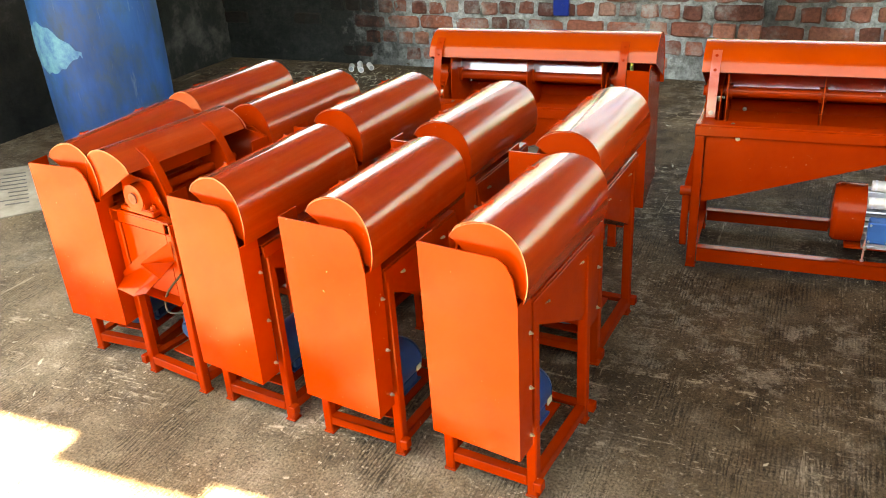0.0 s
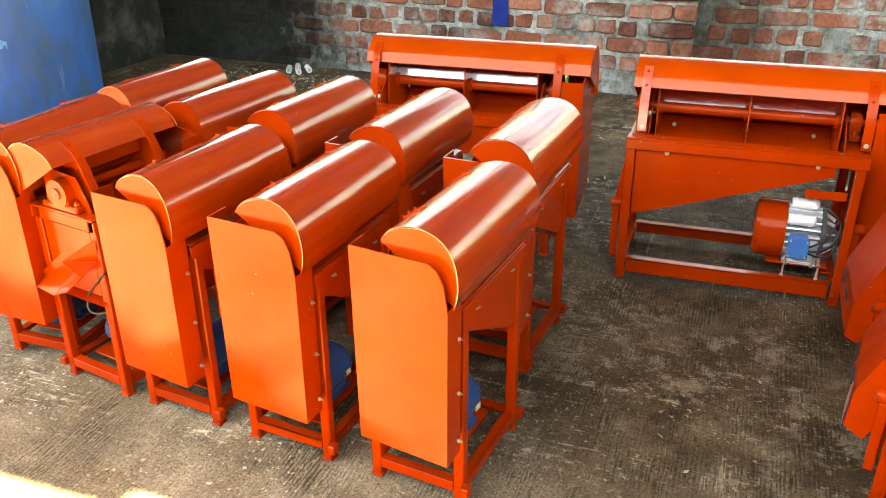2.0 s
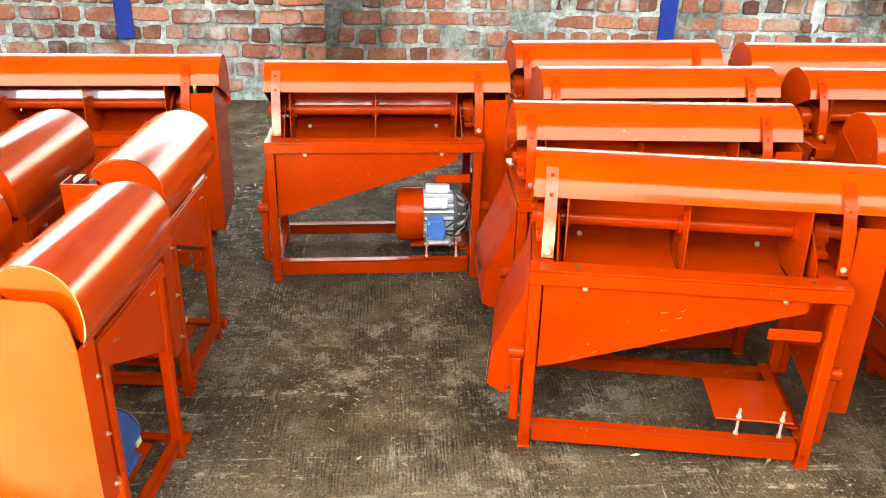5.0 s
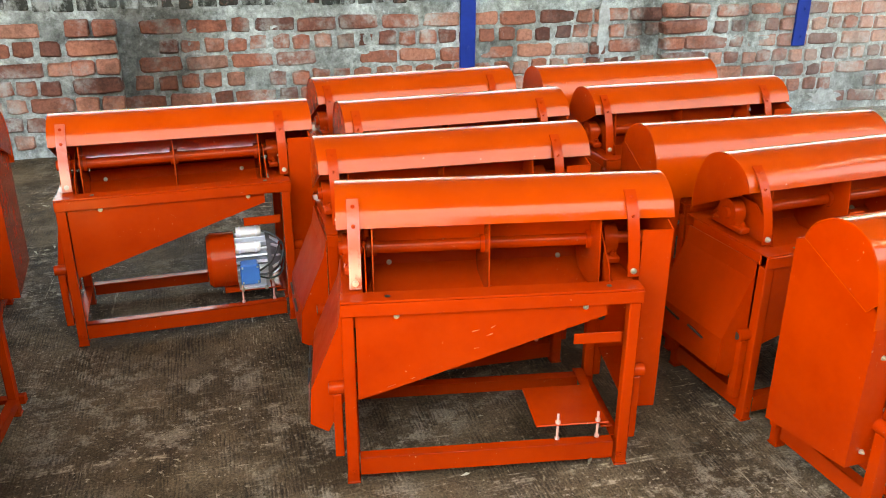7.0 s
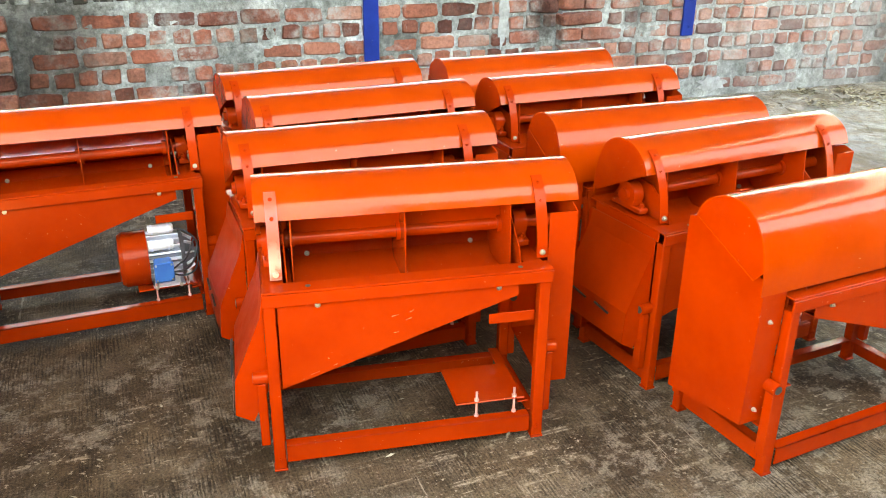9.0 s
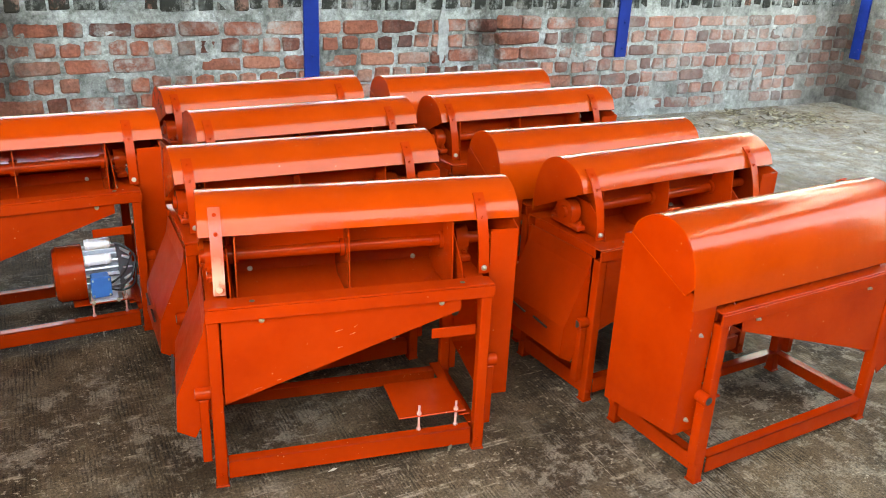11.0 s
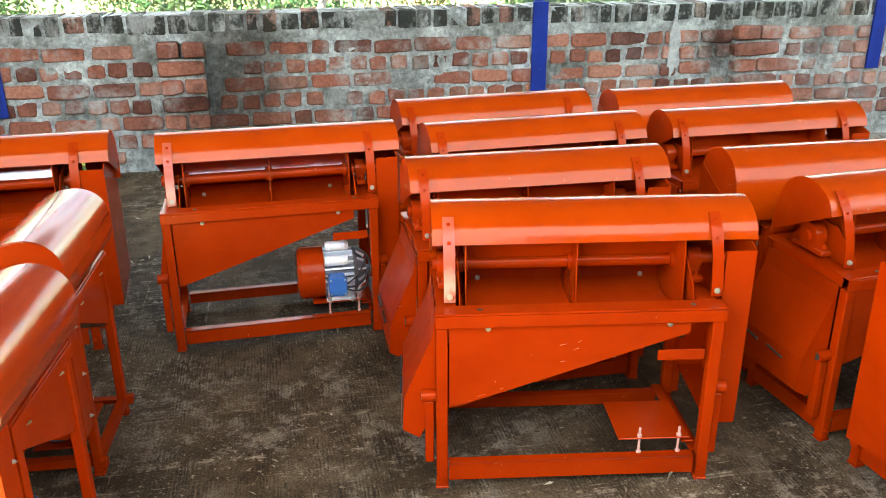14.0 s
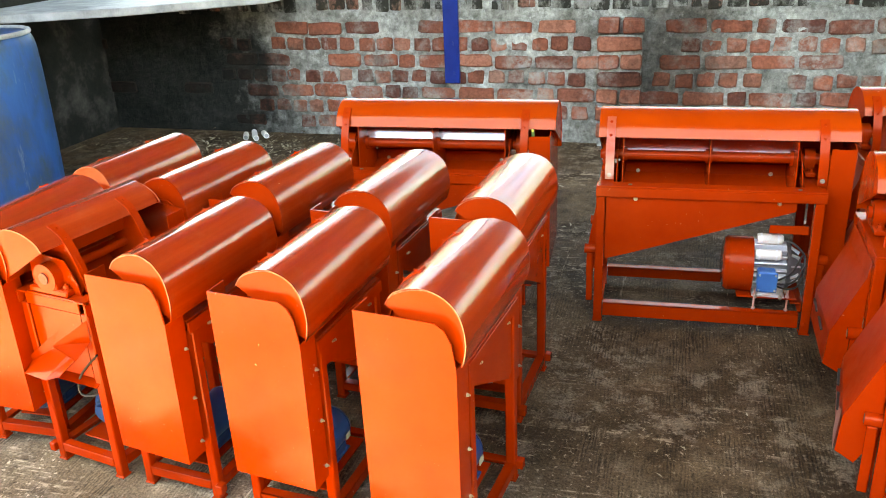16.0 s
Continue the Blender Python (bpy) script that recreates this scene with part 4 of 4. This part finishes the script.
# ---- motors ----
def motor(body_mat, box_mat, label, dome):
    root = thing("electric_motor", label, "motor")
    r = 0.066
    e = 0.036 if dome else 0.072          # drive end of the body
    bm = rod(BM(), (-0.072, 0, 0), (e, 0, 0), r - 0.016 if dome else r, 32)
    # grey core puts the shade between the bright fins into its colour
    body = part("body", bm, GREYCAST if dome else body_mat, root, "", True)
    if dome:
        for k in range(22):
            a = 2 * math.pi * (k + 0.5) / 22
            n_ = Vector((0, math.cos(a), math.sin(a)))
            bm = beam(BM(), n_ * (r - 0.006) + Vector((-0.070, 0, 0)), n_ * (r - 0.006) + Vector((e, 0, 0)), 0.0046, 0.020, 0.001, n_)
            part("fin", bm, body_mat, body)
    bm = rod(BM(), (e + 0.001, 0, 0), (e + 0.014, 0, 0), r + 0.002, 28, r - 0.004)
    rod(bm, (e + 0.014, 0, 0), (e + 0.040, 0, 0), r - 0.014, 28, 0.036)
    rod(bm, (e + 0.040, 0, 0), (e + 0.050, 0, 0), 0.03, 20, 0.026)
    # bell darkened the same way, for the shaded gaps between its ribs
    bell = part("end_bell", bm, GREYCAST if dome else body_mat, root, "", True)
    if dome:
        for k in range(10):
            n_ = Vector((0, math.cos(0.3 + k * math.pi / 5), math.sin(0.3 + k * math.pi / 5)))
            part("rib", beam(BM(), n_ * 0.050 + Vector((e + 0.013, 0, 0)), n_ * 0.034 + Vector((e + 0.043, 0, 0)), 0.005, 0.018, 0.001, n_), body_mat, bell)
        part("shaft_end", rod(BM(), (e + 0.050, 0, 0), (e + 0.075, 0, 0), 0.009, 16), GREYCAST, bell, "", True)
    if dome:
        bm = BM()
        prof = [(-0.07, r + 0.012), (-0.15, r + 0.012), (-0.163, r + 0.004), (-0.168, r - 0.012)]
        for i in range(3):
            (x0, r0), (x1, r1) = prof[i], prof[i + 1]
            rod(bm, (x1, 0, 0), (x0, 0, 0), r1, 32, r0)
        part("fan_cowl", bm, ORANGE, root, "orange painted fan cowl", True)
    else:
        bm = rod(BM(), (-0.118, 0, 0), (-0.07, 0, 0), r + 0.003, 36)
        for i, (x0, r0, x1, r1) in enumerate(((-0.118, 0.069, -0.130, 0.063), (-0.130, 0.063, -0.137, 0.050), (-0.137, 0.050, -0.140, 0.030))):
            rod(bm, (x1, 0, 0), (x0, 0, 0), r1, 36, r0)
        cowl = part("fan_cowl", bm, body_mat, root, "rounded fan cowl", True)
        tilt = Matrix.Translation((-0.139, -0.028, 0.03)) @ pose(0, 0, 0, 40, 0, 0)
        seal = part("sticker", box(BM(), (-0.001, -0.016, -0.020), (0.004, 0.014, 0.016), 0, tilt), YELLOW, cowl, "small yellow and white sticker")
        for z in (-0.013, -0.003, 0.007):
            part("bar", box(BM(), (-0.0022, -0.011, z), (-0.0008, 0.008, z + 0.005), 0, tilt), BLACK, seal)
    if dome:
        bm = box(BM(), (-0.058, -r - 0.042, -0.034), (0.0, -r + 0.004, 0.018), 0.005)
        tb = part("terminal_box", bm, box_mat, root, "blue terminal box")
        part("lid", box(BM(), (-0.061, -r - 0.046, -0.037), (0.003, -r - 0.0405, 0.021), 0.003), box_mat, tb)
        for x, z in ((-0.054, -0.030), (-0.004, -0.030), (-0.054, 0.014), (-0.004, 0.014)):
            part("screw", bolt(BM(), (x, -r - 0.046, z), (0, -1, 0), 0.0028, 0.002), STEEL, tb)
    for x, y, z in ((-0.012, -0.052, 0.050), (-0.006, -0.020, 0.084)) if dome else ((-0.10, 0.02, r + 0.018),):
        rr = 0.0145
        bm = rod(BM(), (x - 0.055, y, z), (x + 0.022, y, z), rr, 22)
        rod(bm, (x + 0.022, y, z), (x + 0.028, y, z), rr * 0.95, 22, rr * 0.7)
        can = part("capacitor", bm, WHITEPVC, root, "white start capacitor", True)
        for u in (-0.046, 0.008):
            part("band", rod(BM(), (x + u, y, z), (x + u + 0.006, y, z), rr + 0.0012, 22), ALU, can, "", True)
    bm = box(BM(), (-0.066, -0.06, -r - 0.012), (e + 0.004, 0.06, -r - 0.004), 0.002)
    for y in (-0.045, 0.045):
        box(bm, (-0.05, y - 0.008, -r - 0.006), (e - 0.01, y + 0.008, -r + 0.022), 0.002)
    part("foot", bm, body_mat, root)
    if not dome:
        part("name_plate", box(BM(), (0.035, -r - 0.006, -0.022), (0.062, -r - 0.003, -0.004)), YELLOW, root, "small maker's plate")
    if dome:
        bm = BM()
        pts = spline([(0.0, -0.10, -0.005), (0.02, -0.115, 0.012), (0.05, -0.09, 0.02), (0.085, -0.05, 0.055), (0.095, -0.03, 0.01), (0.08, -0.06, -0.03), (0.04, -0.085, -0.035), (0.0, -0.095, -0.022)], 4)
        for p, q in zip(pts, pts[1:]):
            rod(bm, p, q, 0.0028, 8)
        part("cable", bm, BLACK, root, "black cable", True)
        bm = BM()
        pts = spline([(0.022, -0.024, 0.084), (0.055, -0.04, 0.08), (0.092, -0.05, 0.045), (0.075, -0.07, 0.0), (0.04, -0.10, -0.012), (0.0, -0.106, -0.012)], 4)
        for p, q in zip(pts, pts[1:]):
            rod(bm, p, q, 0.0032, 8)
        part("cable", bm, BLACK, root, "black cable", True)
        for x in (-0.055, 0.025):
            part("foot_bolt", bolt(BM(), (x, -0.062, -r - 0.006), (0, -1, 0), 0.005, 0.006), STEEL, root, "zinc foot bolt")
    return root


silver = motor(ALU, MOTORBLUE, "silver finned electric motor with blue terminal box and orange cowl", True)
silver.matrix_world = pose(0.580, 0.108, 0.2115) @ Matrix.Diagonal((0.97, 1.2, 1.2, 1))
blue_motor = motor(SHADEBLUE, SHADEBLUE, "blue electric motor low inside a small machine's frame", False)
first = True
for m, label in SMALLS:
    mm = m @ pose(0.165, 0.118, 0.1335, 0, 0, 180) @ Matrix.Scale(0.9, 4)
    if first:
        blue_motor.matrix_world, first = mm, False
        ob = blue_motor
    else:
        ob = copy_thing(blue_motor, mm)
    tagged(ob, group="blue motors")


# ---- drum, boards, litter ----
drum = thing("plastic_drum", "tall scuffed blue plastic drum by the dark wall", "drum")
prof = spline([(0.26, 0.0), (0.285, 0.02), (0.293, 0.10), (0.30, 0.28), (0.303, 0.58), (0.30, 0.80), (0.29, 0.87), (0.27, 0.90)], 3)
bm = BM()
SEG = 48
rings = [[bm.verts.new((r * math.cos(2 * math.pi * k / SEG), r * math.sin(2 * math.pi * k / SEG), z)) for k in range(SEG)] for r, z in prof]
for a, c in zip(rings, rings[1:]):
    for k in range(SEG):
        bm.faces.new((a[k], a[(k + 1) % SEG], c[(k + 1) % SEG], c[k]))
bm.faces.new(rings[0])
bm.faces.new(rings[-1])
part("body", bm, DRUMBLUE, drum, "", True)
bm = BM()
for k in range(SEG):
    a, c = 2 * math.pi * k / SEG, 2 * math.pi * (k + 1) / SEG
    rod(bm, (0.278 * math.cos(a), 0.278 * math.sin(a), 0.90), (0.278 * math.cos(c), 0.278 * math.sin(c), 0.90), 0.012, 8)
part("rim", bm, SLATE, drum, "grey rim ring", True)
drum.matrix_world = pose(-3.02, 0.68, 0, 0, 0, 0)

bm = BM()
edge = []
for k in range(15):
    a = radians(232 + k * 4.6)
    u = k / 14
    edge.append((a, 0.53 - 0.10 * math.sin(math.pi * u**0.8) + 0.008 * math.sin(k * 2.3), 0.56 + 0.13 * math.sin(math.pi * u**0.7) ** 0.8 - 0.05 * u + 0.008 * math.sin(k * 1.7)))
cols = [[bm.verts.new((0.3075 * math.cos(a), 0.3075 * math.sin(a), z)) for z in (lo, hi)] for a, lo, hi in edge]
for c, d in zip(cols, cols[1:]):
    bm.faces.new((c[0], d[0], d[1], c[1]))
part("label_trace", bm, DRUMPATCH, drum, "pale worn patch on the drum's side")

slab = thing("stone_slab", "grey weathered stone slab lying on the wall in the corner", "slab")
bm = plate(BM(), [(-3.56, 1.05), (-2.72, 1.46), (-2.10, 2.0), (-2.06, 2.36), (-3.56, 2.40)], 0.885, 0.93, 2)
bmesh.ops.bevel(bm, geom=list(bm.edges), offset=0.005, segments=1, affect="EDGES")
part("slab", bm, SLATE, slab)

card = thing("flattened_carton", "flattened worn cardboard carton with faded print, lying on the floor", "cardboard")
bm = plate(BM(), [(-3.36, 0.08), (-3.20, 0.21), (-2.67, -0.22), (-2.80, -0.36), (-3.06, -0.15)], 0.002, 0.008, 2)
part("panel", bm, CARD, card)
rng = random.Random(3)
PRINT, nt, b = mat("faded_print", (0.12, 0.11, 0.10), 0.9)
for k in range(9):
    u = 0.1 + 0.09 * k
    p = Vector((-3.18, 0.16, 0.0095)).lerp(Vector((-2.72, -0.24, 0.0095)), u)
    d = Vector((-0.16, -0.12, 0)) * rng.uniform(0.4, 0.8)
    part("print_bar", beam(BM(), p, p + d, 0.012, 0.001, 0), PRINT, card)

for k, (x, y, z) in enumerate(((-2.475, 2.24, 0.019), (-2.447, 2.31, 0.019), (-2.40, 2.225, 0.019), (-2.36, 2.29, 0.019))):
    pp = thing("pipe_offcut", "short white plastic pipe offcut at the foot of the wall", "pipe", "white pipe offcuts")
    bm = BM()
    a, c = Vector((0, -0.04, 0)), Vector((0.004, 0.05, 0))
    rod(bm, a, c, 0.018, 20)
    part("tube", bm, WHITEPVC, pp, "", True)
    # grey plug paints a shaded bore on the end of the solid tube
    part("bore", rod(BM(), a - (c - a) * 0.006, a + (c - a) * 0.1, 0.0135, 16), SLATE, pp, "", True)
    pp.matrix_world = pose(x, y, z - 0.001, 0, 0, 28 + k * 4)


def litter(name, label, spots, seed, material=DRYLEAF, big=0.035):
    rng = random.Random(seed)
    bm = BM()
    for x, y, r, n in spots:
        for _ in range(n):
            q = rng.gauss(0, 0.5) * r, rng.gauss(0, 0.5) * r * 0.7
            s = rng.uniform(0.35, 1.0) * big
            m = pose(x + q[0], y + q[1], rng.uniform(0.003, 0.028), rng.uniform(-25, 25), rng.uniform(-25, 25), rng.uniform(0, 360))
            pts = [(-s, 0, 0), (-0.3 * s, 0.35 * s, 0.1 * s), (s, 0, 0.05 * s), (-0.3 * s, -0.35 * s, 0.12 * s)]
            bm.faces.new([bm.verts.new(m @ Vector(v)) for v in pts])
    return tagged(part(name, bm, material), label, "litter", kind="stuff")


litter("leaf_litter", "pale dry leaves and chips swept into heaps on the floor", [(5.72, 1.66, 0.30, 300), (5.19, 1.68, 0.2, 130), (5.31, 2.02, 0.14, 80), (5.68, 1.96, 0.16, 80), (4.75, 1.83, 0.2, 40), (5.4, 1.5, 0.9, 90), (4.4, 1.7, 0.7, 60)], 1)
litter("leaf_litter", "brown leaf litter and dirt along the foot of the wall", [(-2.6, 2.0, 0.35, 220), (-2.1, 2.05, 0.3, 260), (-3.1, 2.0, 0.3, 150), (-1.6, 2.12, 0.3, 90), (-2.3, 1.4, 0.5, 60)], 2, big=0.024)
litter("leaf_litter", "scattered dry leaves and scraps on the concrete", [(-0.29, 1.5, 0.12, 14), (-0.22, 0.86, 0.12, 10), (-0.1, 1.9, 0.3, 18), (0.1, -0.9, 0.9, 26), (-1.8, -1.2, 0.6, 14), (1.55, -1.1, 0.5, 16)], 5, big=0.016)


# ---- plants outside the wall ----
def bush(x, y, h, w, n, seed):
    rng = random.Random(seed)
    root = thing("bush", "leafy green bush in sunlight outside the wall, some added to block sky", "bush", "bushes outside")
    bm = BM()
    tips = []
    for k in range(6):
        a = rng.uniform(0, 6.28)
        p = Vector((rng.uniform(-0.1, 0.1), rng.uniform(-0.1, 0.1), 0))
        q = Vector((math.cos(a) * w * rng.uniform(0.2, 0.8), math.sin(a) * w * rng.uniform(0.2, 0.8), h * rng.uniform(0.55, 1.0)))
        mid = p.lerp(q, 0.5) + Vector((rng.uniform(-0.1, 0.1), rng.uniform(-0.1, 0.1), 0.1))
        rod(bm, p, mid, 0.009, 6, 0.006)
        rod(bm, mid, q, 0.006, 6, 0.002)
        tips += [mid, q, mid.lerp(q, 0.5), p.lerp(mid, 0.75)]
    part("trunk", bm, BARK, root)
    bm = BM()
    for _ in range(n):
        t = rng.choice(tips)
        c = t + Vector((rng.gauss(0, 0.24) * w, rng.gauss(0, 0.24) * w, rng.gauss(0, 0.16) * h))
        if c.z < 0.02:
            c.z = rng.uniform(0.02, 0.5)
        s = rng.uniform(0.020, 0.045)
        m = Matrix.Translation(c) @ pose(0, 0, 0, rng.uniform(-70, 70), rng.uniform(-70, 70), rng.uniform(0, 360))
        bm.faces.new([bm.verts.new(m @ Vector(v)) for v in ((-s, 0, 0), (0, 0.42 * s, 0.1 * s), (s, 0, 0), (0, -0.42 * s, 0.1 * s))])
    part("crown", bm, LEAF, root)
    root.matrix_world = pose(x, y, -0.02)


rng = random.Random(12)
k = 0
# third row's unseen crowns are raised to block light from the back
for row, y, h, n in ((0, 4.3, 1.5, 1500), (1, 5.6, 2.2, 1700), (2, 7.5, 5.2, 2600)):
    for i in range(11 if row < 2 else 9):
        bush(-4.0 + i * 1.25 * (1 + 0.25 * row) + rng.uniform(-0.3, 0.3), y + rng.uniform(-0.4, 0.4), h * rng.uniform(0.75, 1.15), 0.75 * (1 + 0.3 * row), n * 3, 40 + k)
        k += 1

# bushes beyond the side wall, added mostly out of view to dim the sky
for i in range(8):
    for x, h in ((8.6, 2.6), (10.0, 4.4)):
        bush(x + rng.uniform(-0.2, 0.2), -4.2 + i * 1.15 + rng.uniform(-0.3, 0.3), h * rng.uniform(0.8, 1.1), 0.85, 1500, 90 + k)
        k += 1

# a bleached branch leaning over the wall, with a loop of dark twig
branch = thing("leaning_branch", "bleached bare branch leaning behind the brick wall", "branch")
part("limb", rod(rod(BM(), (1.42, 0.45, 0.0), (1.85, 0.45, 0.983), 0.034, 10, 0.024), (1.85, 0.45, 0.983), (2.15, 0.47, 1.30), 0.024, 10, 0.014), PALEBARK, branch, "", True)
bm = BM()
for pts in (((1.80, 0.43, 1.06), (1.77, 0.42, 0.98), (1.84, 0.42, 0.925), (1.95, 0.42, 0.925), (2.06, 0.42, 0.975)), ((1.82, 0.43, 1.02), (1.86, 0.42, 0.985), (1.88, 0.42, 0.935))):
    pts = spline(pts, 4)
    for p, q in zip(pts, pts[1:]):
        rod(bm, p, q, 0.0045, 6)
part("twig", bm, BLACK, branch, "dark curling twig", True)
on_wall(branch)

# ---- bricks ----
PITCH, Z0 = 0.1, 0.09


def brick_mesh(name, w, h, d, seed):
    """A worn brick: a rounded, uneven outline with a chamfered front edge."""
    rng = random.Random(seed)
    bm = BM()
    rings = []
    rim = []
    for k in range(10):
        a = 2 * math.pi * (k + 0.5) / 10
        c, q = math.cos(a), math.sin(a)
        ex = rng.uniform(0.22, 0.42)
        rim.append((w / 2 * math.copysign(abs(c) ** ex, c) + rng.uniform(-0.005, 0.005), h / 2 * math.copysign(abs(q) ** ex, q) + rng.uniform(-0.005, 0.005)))
    tilt = rng.uniform(-0.03, 0.03), rng.uniform(-0.04, 0.04)
    for y, shrink in ((d, 0.0), (0.011, 0.0), (0.0, 0.008)):
        rings.append([bm.verts.new((x - math.copysign(shrink, x), y + (x * tilt[0] + z * tilt[1] + rng.uniform(-0.002, 0.002) if y < d else 0), z - math.copysign(shrink, z))) for x, z in rim])
    for u, v in zip(rings, rings[1:]):
        for k in range(10):
            bm.faces.new((u[k], u[(k + 1) % 10], v[(k + 1) % 10], v[k]))
    bm.faces.new(rings[-1])
    bmesh.ops.recalc_face_normals(bm, faces=bm.faces)
    me = bpy.data.meshes.new(name)
    bm.to_mesh(me)
    bm.free()
    me.materials.append(BRICK)
    return me


STRETCH = [brick_mesh("brick", 0.226, 0.083, 0.07, 100 + i) for i in range(14)]
HEAD = [brick_mesh("brick", 0.104, 0.082, 0.07, 200 + i) for i in range(14)]
rng = random.Random(77)
far = BM()
count = 0
for k in range(7):
    z = Z0 + PITCH * k
    long = k % 2 == 0
    step = 0.2435 if long else 0.1225
    s = S0 - 0.1 + (0.06 if long else 0.0) + rng.uniform(-0.02, 0.02)
    while s < S1 + 0.1:
        half = long and rng.random() < 0.16
        w = 0.1225 if half else step
        c = s + w / 2
        s += w
        bare = 0.85 if c < -1.62 else (0.35 if c < -1.25 else 0.06)
        if k == 0:
            bare = max(bare, 0.45)
        if k == 1:
            bare = max(bare, 0.14)
        if rng.random() < bare or 0.84 < c < 1.13 or (4.31 < c < 4.69):
            continue
        me = rng.choice(HEAD if (half or not long) else STRETCH)
        m = pose(c + rng.uniform(-0.006, 0.006), rng.uniform(-0.010, 0.002), z + rng.uniform(-0.006, 0.006), rng.uniform(-2, 2), rng.uniform(-1.6, 1.6), rng.uniform(-1.5, 1.5))
        if -1.2 < c < 5.3 and count < 290:
            ob = new("brick", me)
            ob.parent = wall_back
            ob.matrix_basis = m
            count += 1
        else:
            n0 = len(far.verts)
            far.from_mesh(me)
            far.verts.ensure_lookup_table()
            bmesh.ops.transform(far, matrix=m, verts=far.verts[n0:])
side = BM()
for k in range(7):
    y, w = -0.1 - (0.06 if k % 2 else 0.0), 0.2435 if k % 2 == 0 else 0.1225
    while y > -5.7:
        if rng.random() > (0.6 if k == 0 else 0.12):
            n0 = len(side.verts)
            side.from_mesh(rng.choice(STRETCH if k % 2 == 0 else HEAD))
            side.verts.ensure_lookup_table()
            bmesh.ops.transform(side, matrix=Matrix.Translation((rng.uniform(-0.006, 0.004), y, Z0 + PITCH * k)) @ pose(0, 0, 0, 0, 0, -90), verts=side.verts[n0:])
        y -= w
sb = part("side_brickwork", side, BRICK, wr)
sb["kind"] = "stuff"
fb = part("far_brickwork", far, BRICK, wall_back)
fb["kind"] = "stuff"


def pier(s0, s1, top, rows, name, label, seed):
    rng = random.Random(seed)
    p = tagged(part(name, box(BM(), (0.012, -0.055, -0.02), (s1 - s0 - 0.012, 0.01, top - 0.09)), MORTAR), label, "pier", kind="structure")
    p.matrix_world = BACK @ pose(s0, 0, 0)
    w = s1 - s0
    for k in range(rows):
        z = top - 0.042 - PITCH * k
        cuts = ((0.25, w / 2 - 0.012), (0.75, w / 2 - 0.012)) if k % 2 == 0 else ((0.5, w - 0.012),)
        for at, bw in cuts:
            ob = new("brick", rng.choice(STRETCH))
            ob.parent = p
            ob.matrix_basis = pose(at * w + rng.uniform(-0.006, 0.006), -0.082 + rng.uniform(-0.008, 0.006), z, 0, rng.uniform(-2, 2), rng.uniform(-3, 3)) @ Matrix.Diagonal((bw / 0.226, 1.2, 1.04, 1))


pier(0.855, 1.118, 0.745, 7, "brick_pier", "broken stub of a brick pier against the wall", 5)
pier(4.34, 4.66, 0.75, 7, "brick_pier", "crumbling stub of a brick pier against the wall", 6)

# pale cement dabs on the wall
LIME, nt, b = mat("pale_cement", (0.55, 0.55, 0.52), 0.9)
nt.links.new(ramp(nt, noise_of(nt, 12, 8, 0.7), [(0.3, (0.16, 0.16, 0.15)), (0.7, (0.50, 0.50, 0.47))]), b.inputs["Base Color"])
bump(nt, b, noise_of(nt, 30, 8, 0.75), 0.8, 0.01)
rng = random.Random(21)
for s, z0, z1, w in ((3.96, 0.42, 0.80, 0.045), (5.66, 0.03, 0.16, 0.13), (6.75, 0.12, 0.42, 0.045), (2.35, 0.2, 0.31, 0.08), (6.9, 0.57, 0.64, 0.05)):
    pts = []
    for i in range(20):
        a = 2 * math.pi * i / 20
        r = rng.uniform(0.65, 1.15)
        pts.append((s + math.cos(a) * w * r, (z0 + z1) / 2 + math.sin(a) * (z1 - z0) / 2 * r))
    ob = on_wall(tagged(part("cement_patch", plate(BM(), pts, -0.010, 0.012, 1), LIME), "pale smear of cement on the brick wall", "cement patch", kind="structure"))
